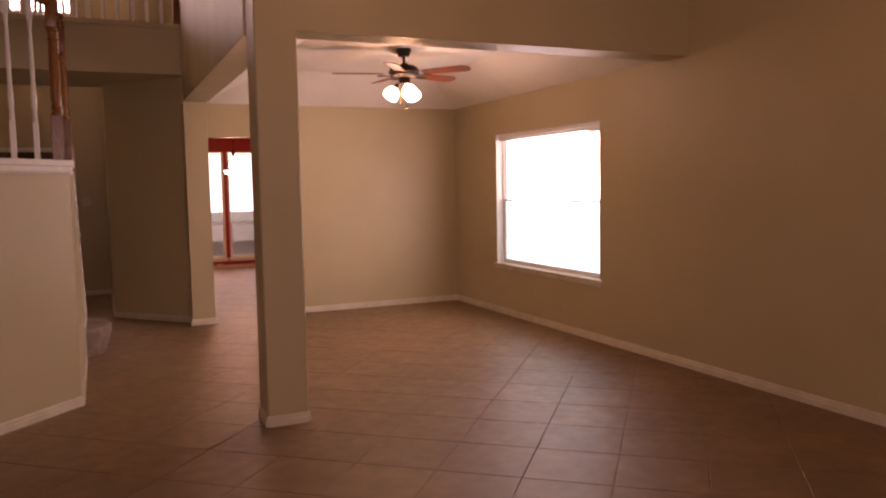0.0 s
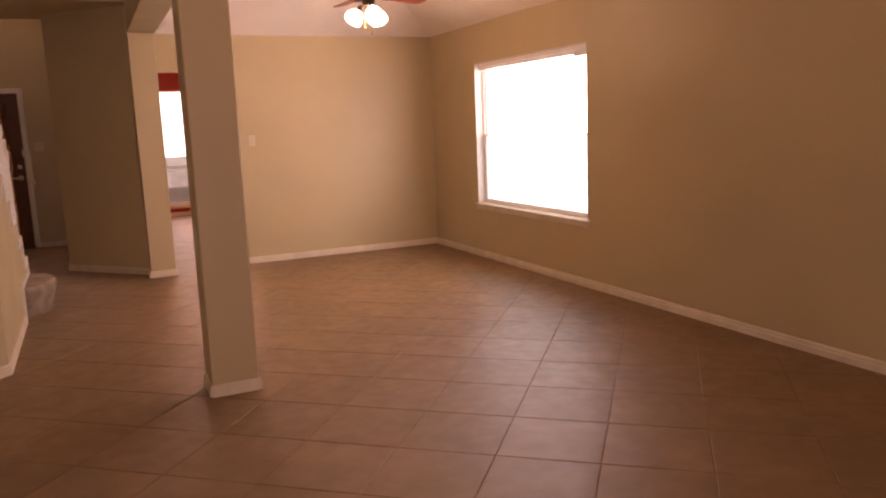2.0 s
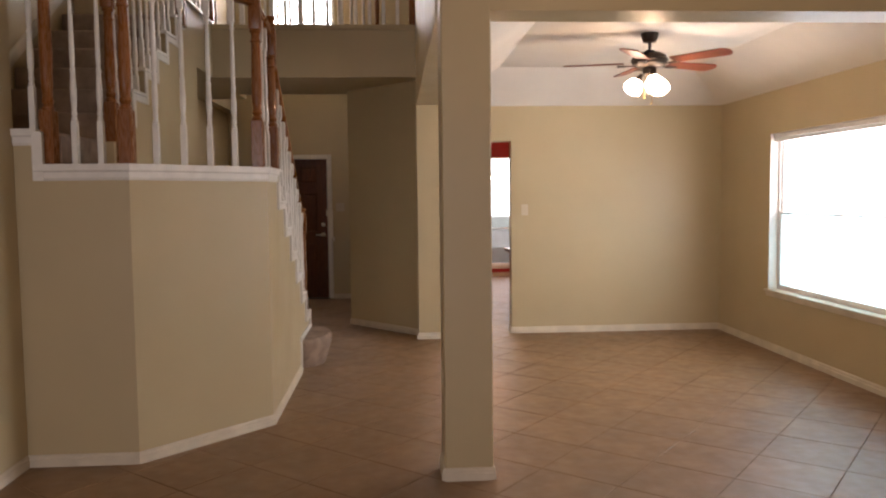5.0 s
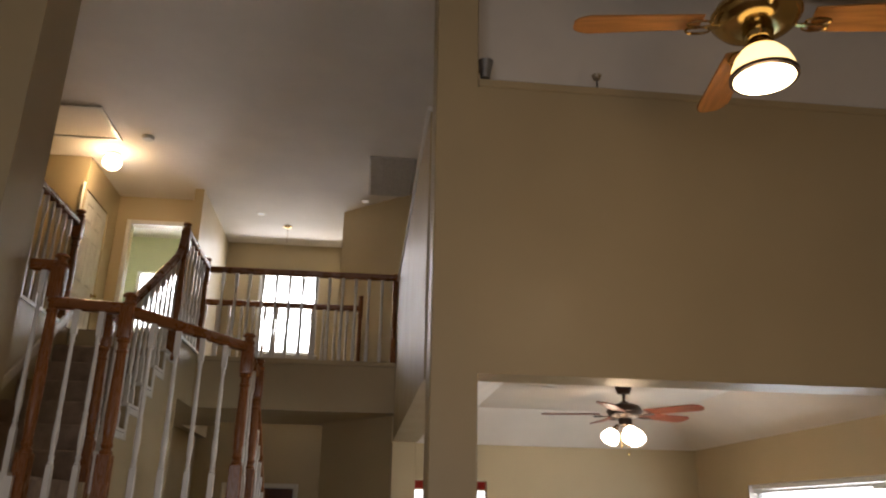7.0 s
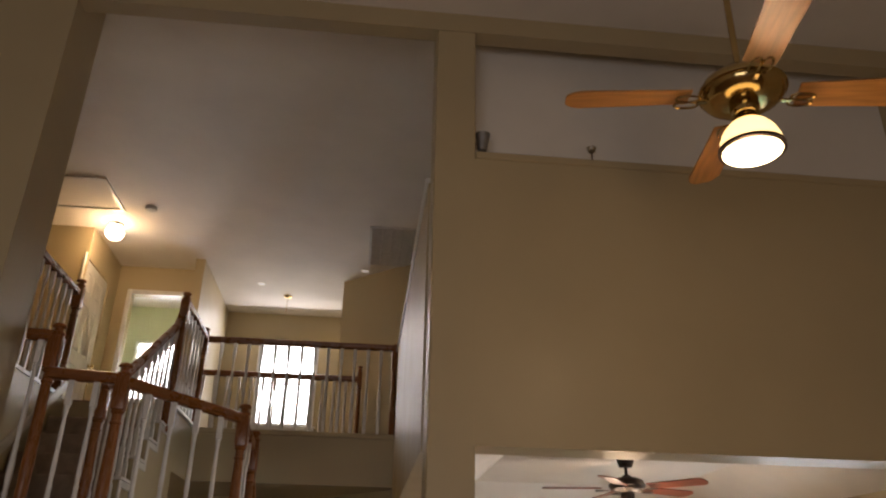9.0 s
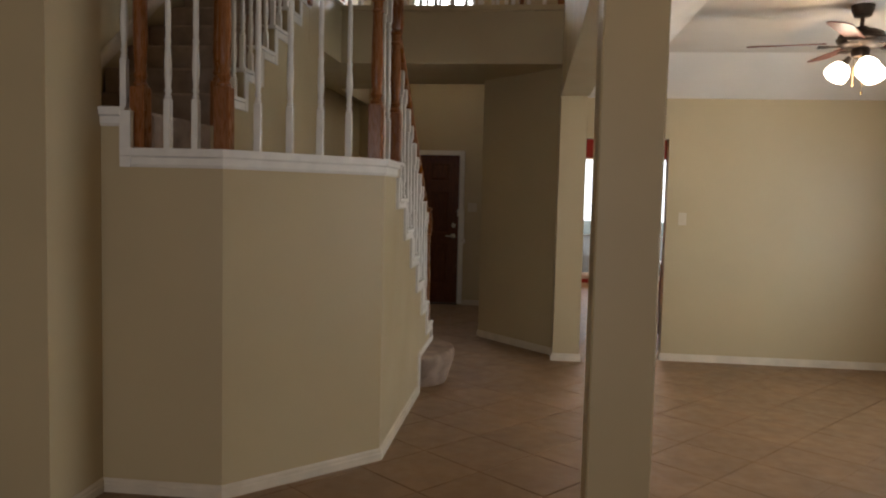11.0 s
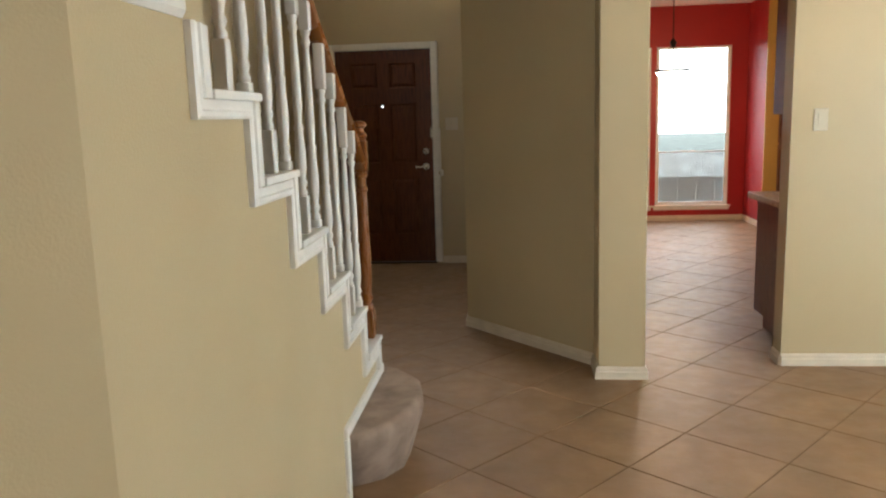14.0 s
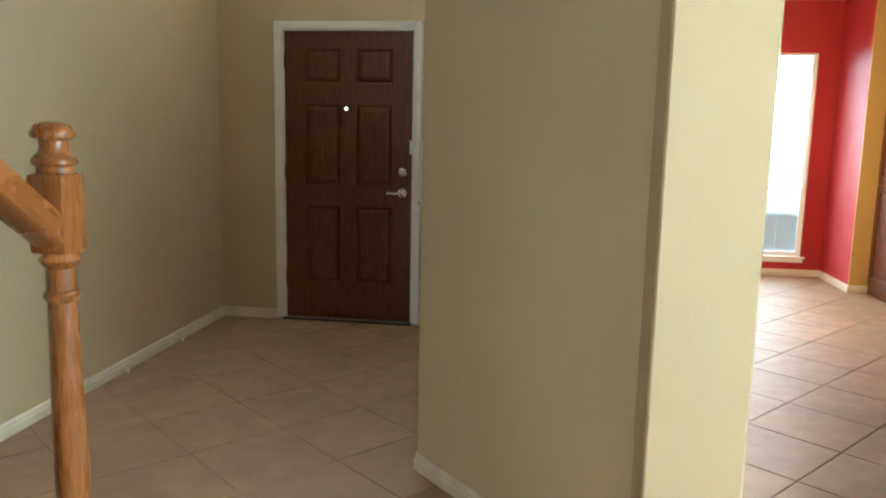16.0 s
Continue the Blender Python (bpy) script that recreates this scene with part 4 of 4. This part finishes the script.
        for x, l in ((-0.03, 0.15), (0.025, 0.20)):
            bm = lathe(bmesh.new(), [(0.0016, -0.115 - l), (0.0016, -0.11)], 6, pose(x, 0.02, 0))
            lathe(bm, [(0, -0.135 - l), (0.007, -0.128 - l), (0.006, -0.115 - l), (0, -0.113 - l)], 8, pose(x, 0.02, 0))
            part("pull_chain", bm, M_BRASS, fan, "", True)
    return fan


ceiling_fan("ceiling_fan", (1.775, 2.10, 2.528), 2.745, "bronze ceiling fan with cherry blades and lit glass shades", M_BRONZE, M_BLADE2, 5, 22, False)
ceiling_fan("ceiling_fan", (1.03, -1.745, 3.465), HL, "polished brass ceiling fan with oak blades and a lit bowl", M_BRASS, M_BLADE, 4, -10, True)

# ---- upper hall fixtures ----
lamp = thing("ceiling_lamp", (-3.38, 4.46, H2), "lit round glass ceiling lamp in the upper hall", "ceiling lamp")
part("base", lathe(bmesh.new(), [(0.0, 0), (0.085, 0), (0.085, -0.02), (0.06, -0.03), (0, -0.03)], 24), M_WHITE, lamp, "", True)
part("globe", lathe(bmesh.new(), [(0.05, -0.03), (0.085, -0.06), (0.105, -0.10), (0.10, -0.145), (0.07, -0.18), (0.03, -0.196), (0, -0.2)], 24), M_GLOBE, lamp, "glowing white glass globe", True)

smoke = thing("smoke_detector", (-2.86, 3.95, H2), "round white smoke detector on the ceiling", "smoke detector")
part("body", lathe(bmesh.new(), [(0, 0), (0.065, 0), (0.065, -0.02), (0.05, -0.038), (0, -0.04)], 24), M_VENT, smoke, "", True)

hatch = thing("attic_hatch", (-3.55, 3.7, H2), "white attic hatch with a moulded frame", "hatch")
part("panel", boxes((-0.33, -0.33, -0.006, 0.33, 0.33, 0)), M_CEIL, hatch)
for r in ((-0.38, -0.38, -0.018, 0.38, -0.331, 0), (-0.38, 0.331, -0.018, 0.38, 0.38, 0), (-0.38, -0.33, -0.018, -0.331, 0.33, 0), (0.331, -0.33, -0.018, 0.38, 0.33, 0)):
    part("frame", boxes(r, bevel=0.004), M_TRIM, hatch)

vent = thing("return_air_vent", (-0.13, 4.63, H2), "grey louvred return air grille on the ceiling", "vent")
for r in ((-0.27, -0.56, -0.016, 0.27, -0.53, 0), (-0.27, 0.53, -0.016, 0.27, 0.56, 0), (-0.27, -0.53, -0.016, -0.24, 0.53, 0), (0.24, -0.53, -0.016, 0.27, 0.53, 0)):
    part("frame", boxes(r, bevel=0.003), M_VENT, vent)
part("backing", boxes((-0.24, -0.53, -0.002, 0.24, 0.53, 0)), M_VENT, vent)
for k in range(3):
    x = -0.12 + 0.12 * k
    part("bar", boxes((x - 0.008, -0.53, -0.017, x + 0.008, 0.53, -0.004)), M_VENT, vent)
slat = None
for k in range(42):
    y = -0.52 + 0.0254 * k
    m = pose(0, y, -0.009, -28, 0, 0)
    if slat is None:
        slat = part("slat", boxes((-0.24, -0.009, -0.0008, 0.24, 0.009, 0.0008)), M_VENT, vent, "", False, m).data
    else:
        shared("slat", slat, vent, m)

# Lenses glow faintly for white glints; the third marks a white streak of reflection.
for p in ((-1.87, 6.12), (-0.44, 5.45), (-3.35, 2.6)):
    r = thing("recessed_light", (*p, H2), "small white recessed downlight in the ceiling", "downlight", "recessed lights")
    part("trim_ring", lathe(bmesh.new(), [(0.045, -0.001), (0.05, -0.008), (0.07, -0.006), (0.075, 0)], 24), M_WHITE, r, "", True)
    part("lens", lathe(bmesh.new(), [(0, -0.003), (0.045, -0.003), (0.045, 0), (0, 0)], 20), lit_glass("downlight_lens", (1, 0.95, 0.85), 0.5), r, "", True)
hook = thing("chandelier_hook", (-1.54, 6.55, H2), "bare ceiling rose with a short chain over the entry", "ceiling rose")
part("rose", lathe(bmesh.new(), [(0, 0), (0.06, 0), (0.055, -0.02), (0.02, -0.035), (0, -0.036)], 20), M_BRASS, hook, "", True)
for k in range(7):
    bm = bmesh.new()
    m = pose(0, 0, -0.05 - 0.028 * k, 90, 90 * (k % 2), 0) if k % 2 == 0 else pose(0, 0, -0.05 - 0.028 * k, 90, 0, 90)
    n = 10
    ring = []
    for a in range(n):
        c, s = math.cos(2 * math.pi * a / n), math.sin(2 * math.pi * a / n)
        ring.append([bm.verts.new(((0.010 + 0.002 * math.cos(q)) * c, (0.017 + 0.002 * math.cos(q)) * s, 0.002 * math.sin(q))) for q in (0, 1.57, 3.14, 4.71)])
    for a in range(n):
        for q in range(4):
            bm.faces.new((ring[a][q], ring[(a + 1) % n][q], ring[(a + 1) % n][(q + 1) % 4], ring[a][(q + 1) % 4]))
    part("link", bm, M_BRASS, hook, "", True, m)

spot = thing("ledge_speaker", (0.32, 0.16, 4.21), "small grey cup spotlight fixed to the pillar above the ledge", "spotlight")
part("bracket", boxes((-0.066, -0.01, 0.15, -0.03, 0.01, 0.17), (-0.066, -0.02, 0.13, -0.058, 0.02, 0.19)), M_GREY, spot)
part("body", lathe(bmesh.new(), [(0, -0.06), (0.030, -0.06), (0.036, -0.02), (0.050, 0.055), (0.044, 0.055), (0.034, 0.03), (0, 0.03)], 18, pose(0.0, -0.01, 0.17, 8, 0, 0)), M_GREY, spot, "", True)
pin = thing("ledge_ornament", (1.0, 0.02, 4.21), "small chrome spike on the wall ledge", "ornament")
part("stem", lathe(bmesh.new(), [(0.016, 0), (0.012, 0.01), (0.005, 0.02), (0.005, 0.07)], 10), M_BRONZE, pin, "", True)
part("cup", lathe(bmesh.new(), [(0.005, 0.065), (0.025, 0.075), (0.033, 0.10), (0.024, 0.10), (0.01, 0.085)], 14), M_NICKEL, pin, "", True)

# ---- kitchen and nook ----
def cabinet_door(parent, x0, z0, x1, z1, y=0.0):
    """A raised-panel door on the face y of a cabinet, opening towards -y."""
    d = part("cabinet_door", boxes((x0, y - 0.02, z0, x0 + 0.06, y, z1), (x1 - 0.06, y - 0.02, z0, x1, y, z1), (x0 + 0.06, y - 0.02, z0, x1 - 0.06, y, z0 + 0.06),
                                   (x0 + 0.06, y - 0.02, z1 - 0.06, x1 - 0.06, y, z1)), M_CAB, parent)
    part("door_panel", raised_panel(x0 + 0.06, z0 + 0.06, x1 - 0.06, z1 - 0.06, y - 0.016), M_CAB, d)
    return d


pantry = thing("pantry_cabinet", None, "tall reddish-brown pantry cabinet with raised-panel doors", "cabinet", m=pose(2.60, 9.37, 0, 0, 0, -90))
part("body", boxes((0, 0, 0.0, 1.9, 0.6, 2.20)), M_CAB, pantry)
part("crown_moulding", sweep(bmesh.new(), [(0, 0), (0.0, 0.08), (0.06, 0.08), (0.05, 0.05), (0.015, 0.02)], [(0.0, 0, 2.20), (1.9, 0, 2.20)]), M_CAB, pantry)
for k in range(4):
    for z0, z1 in ((0.1, 0.98), (1.0, 1.42), (1.44, 2.14)):
        cabinet_door(pantry, 0.03 + 0.465 * k, z0, 0.48 + 0.465 * k, z1)
basecab = thing("base_cabinet", (1.12, 4.376, 0), "dark reddish-brown base cabinet end beside the passage", "cabinet")
part("body", boxes((0, 0, 0.10, 2.1, 0.72, 0.825)), M_CAB, basecab)
part("toe_kick", boxes((0.02, 0, 0, 2.1, 0.65, 0.099)), M_CAB, basecab)
part("end_panel", boxes((-0.018, 0.0, 0.10, -0.001, 0.73, 0.825), bevel=0.003), M_CAB, basecab)
top = tagged(obj("countertop", box(bmesh.new(), 1.06, 4.376, 0.826, 3.2, 5.20, 0.865, bevel=0.008, seg=2), M_COUNTER), "beige laminate countertop on the base cabinet", "countertop")
wallcab = thing("wall_cabinet", (1.06, 4.376, 1.36), "dark reddish-brown wall cabinet over the counter", "cabinet")
part("body", boxes((0, 0, 0, 2.0, 0.31, 0.85)), M_CAB, wallcab)
part("end_panel", boxes((-0.012, 0.0, 0.0, -0.001, 0.33, 0.85), bevel=0.003), M_CAB, wallcab)

pend = thing("bowl_pendant", (1.15, 8.2, 2.68), "bronze bowl pendant with a lit glass bowl over the nook", "pendant lamp")
part("canopy", lathe(bmesh.new(), [(0, 0), (0.06, 0), (0.05, -0.02), (0.01, -0.03)], 20), M_BRONZE, pend, "", True)
part("stem", lathe(bmesh.new(), [(0.006, -0.56), (0.006, -0.02)], 10), M_BRONZE, pend, "", True)
part("hub", lathe(bmesh.new(), [(0, -0.67), (0.014, -0.65), (0.034, -0.61), (0.03, -0.59), (0.012, -0.57), (0, -0.55)], 16), M_BRONZE, pend, "", True)
for k in range(3):
    a = 2 * math.pi * k / 3 + 0.4
    v0, v1 = Vector((0.02 * math.cos(a), 0.02 * math.sin(a), -0.63)), Vector((0.16 * math.cos(a), 0.16 * math.sin(a), -0.88))
    m = Matrix.Translation(v1) @ (v0 - v1).to_track_quat("Z", "Y").to_matrix().to_4x4()
    part("arm", lathe(bmesh.new(), [(0.005, 0), (0.005, (v0 - v1).length)], 8), M_BRONZE, pend, "", True, m)
part("rim", lathe(bmesh.new(), [(0.165, -0.895), (0.175, -0.89), (0.175, -0.875), (0.165, -0.87)], 28), M_BRONZE, pend, "", True)
part("bowl", lathe(bmesh.new(), [(0.165, -0.88), (0.15, -0.92), (0.11, -0.955), (0.05, -0.975), (0, -0.98)], 28), M_SHADE, pend, "lit white glass bowl", True)

for y in (5.94, 6.59):
    d = thing("door_stop", (-2.615, y, 0.03), "small white spring door stop on the baseboard", "door stop", "door stops")
    part("base", lathe(bmesh.new(), [(0.012, 0), (0.012, 0.006), (0, 0.006)], 10, pose(0, 0, 0, 0, 90, 0)), M_WHITE, d, "", True)
    part("spring", lathe(bmesh.new(), [(0.006, 0.006), (0.0075, 0.012), (0.006, 0.018), (0.0075, 0.024), (0.006, 0.03), (0.0075, 0.036), (0.006, 0.05)], 8, pose(0, 0, 0, 0, 90, 0)), M_NICKEL, d, "", True)
    part("tip", lathe(bmesh.new(), [(0.009, 0.05), (0.009, 0.064), (0, 0.066)], 10, pose(0, 0, 0, 0, 90, 0)), M_WHITE, d, "", True)

# ---- outdoors, seen through the windows ----
BACK = bpy.data.materials.new("bright_sky_haze")
BACK.use_nodes = True
BACK.node_tree.nodes["Principled BSDF"].inputs["Base Color"].default_value = (0, 0, 0, 1)
BACK.node_tree.nodes["Principled BSDF"].inputs["Emission Color"].default_value = (0.92, 0.97, 1.0, 1)
BACK.node_tree.nodes["Principled BSDF"].inputs["Emission Strength"].default_value = 3.2
structure("backdrop", boxes((-60, 60, -0.25, 70, 60.2, 45)), BACK, "hazy white sky beyond the yard", "sky")
structure("ground", boxes((-400, 10.3, -0.35, 400, 900, -0.25), (3.5, -400, -0.35, 400, 10.3, -0.25), (-400, -400, -0.35, -4.7, 10.3, -0.25)), M_GRASS,
          "dull green lawn outside the house", "ground")
fence = thing("fence", (0, 19.3, -0.25), "pale weathered wooden board fence across the yard", "fence")
fm = None
for k in range(80):
    x = -4.5 + 0.15 * k
    m = Matrix.Translation((x, 0, 0))
    if fm is None:
        fm = part("board", boxes((0, 0, 0, 0.143, 0.02, 0.68), bevel=0.003), M_FENCE, fence, "", False, m).data
    else:
        shared("board", fm, fence, m)
part("rail", boxes((-4.5, 0.021, 0.3, 7.5, 0.06, 0.39)), M_FENCE, fence)


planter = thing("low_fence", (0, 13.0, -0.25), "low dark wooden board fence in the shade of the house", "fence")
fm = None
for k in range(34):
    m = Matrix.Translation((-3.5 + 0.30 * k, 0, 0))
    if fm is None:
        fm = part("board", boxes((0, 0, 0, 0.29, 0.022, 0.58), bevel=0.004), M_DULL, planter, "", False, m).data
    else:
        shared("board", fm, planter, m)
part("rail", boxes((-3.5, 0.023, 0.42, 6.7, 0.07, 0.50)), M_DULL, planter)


# ---- floor ----
structure("floor_slab", boxes((XL - 0.2, YB - 0.2, -0.25, 3.5, 10.3, -0.004)), M_GROUT, "brown grout bed under the tiles", "floor")
tiles = thing("floor_tiles", (0, 0, 0), "tan ceramic floor tiles laid diagonally with dark grout", "floor", kind="structure")
P, ANG = 0.4485, radians(49.5)
U, V = Vector((math.cos(ANG), math.sin(ANG))), Vector((math.sin(ANG), -math.cos(ANG)))
TZ = Matrix(((U.x, V.x, 0, 0), (U.y, V.y, 0, 0), (0, 0, 1, 0), (0, 0, 0, 1)))
h = P / 2 - 0.002


def tile_verts(c):
    out = []
    for s, z in ((h, -0.0045), (h, -0.0016), (h - 0.0025, 0.0)):
        out += [(*(c + U * s * a + V * s * b), z) for a, b in ((-1, -1), (1, -1), (1, 1), (-1, 1))]
    return out


TF = [(3, 2, 1, 0), (8, 9, 10, 11)] + [(4 * r + k, 4 * r + (k + 1) % 4, 4 * r + 4 + (k + 1) % 4, 4 * r + 4 + k) for r in range(2) for k in range(4)]
tm = bpy.data.meshes.new("tile")
tm.from_pydata(tile_verts(Vector((0, 0))), [], [f[::-1] for f in TF])
tm.materials.append(M_TILE)
rest_v, rest_f, near = [], [], []
for i in range(-40, 41):
    for j in range(-40, 41):
        c = Vector((1.56, -0.737)) + U * P * (i + 0.5) + V * P * (j + 0.5)
        if not (XL - 0.3 < c.x < 3.6 and YB - 0.3 < c.y < 10.45) or (c.x < -0.9 and c.y > 7.6):
            continue
        d = abs(c.x - 0.8) + abs(c.y - 1.2) * 0.75
        near.append((d, c))
near.sort(key=lambda r: r[0])
count = 0
for d, c in near:
    if count < 300 and c.x < XR - 0.15:
        count += 1
        ob = shared("tile", tm, tiles, Matrix.Translation((c.x, c.y, random.uniform(-0.0002, 0.0002))))
    else:
        k = len(rest_v)
        rest_v += tile_verts(c)
        rest_f += [tuple(k + q for q in f[::-1]) for f in TF]
me = bpy.data.meshes.new("outer_tiles")
me.from_pydata(rest_v, [], rest_f)
bm = bmesh.new()                                             # tiles are cut off under the outer walls
bm.from_mesh(me)
for p, n in (((XL - 0.1, 0, 0), (-1, 0, 0)), ((XR + 0.1, 0, 0), (1, 0, 0)), ((0, YB - 0.1, 0), (0, -1, 0)), ((0, 10.25, 0), (0, 1, 0))):
    bmesh.ops.bisect_plane(bm, geom=bm.verts[:] + bm.edges[:] + bm.faces[:], plane_co=p, plane_no=n, clear_outer=True)
bm.to_mesh(me)
bm.free()
me.materials.append(M_TILE2)
rest = new("outer_tiles", me)
rest.parent = tiles
tagged(rest, "tan ceramic floor tiles", kind="stuff")
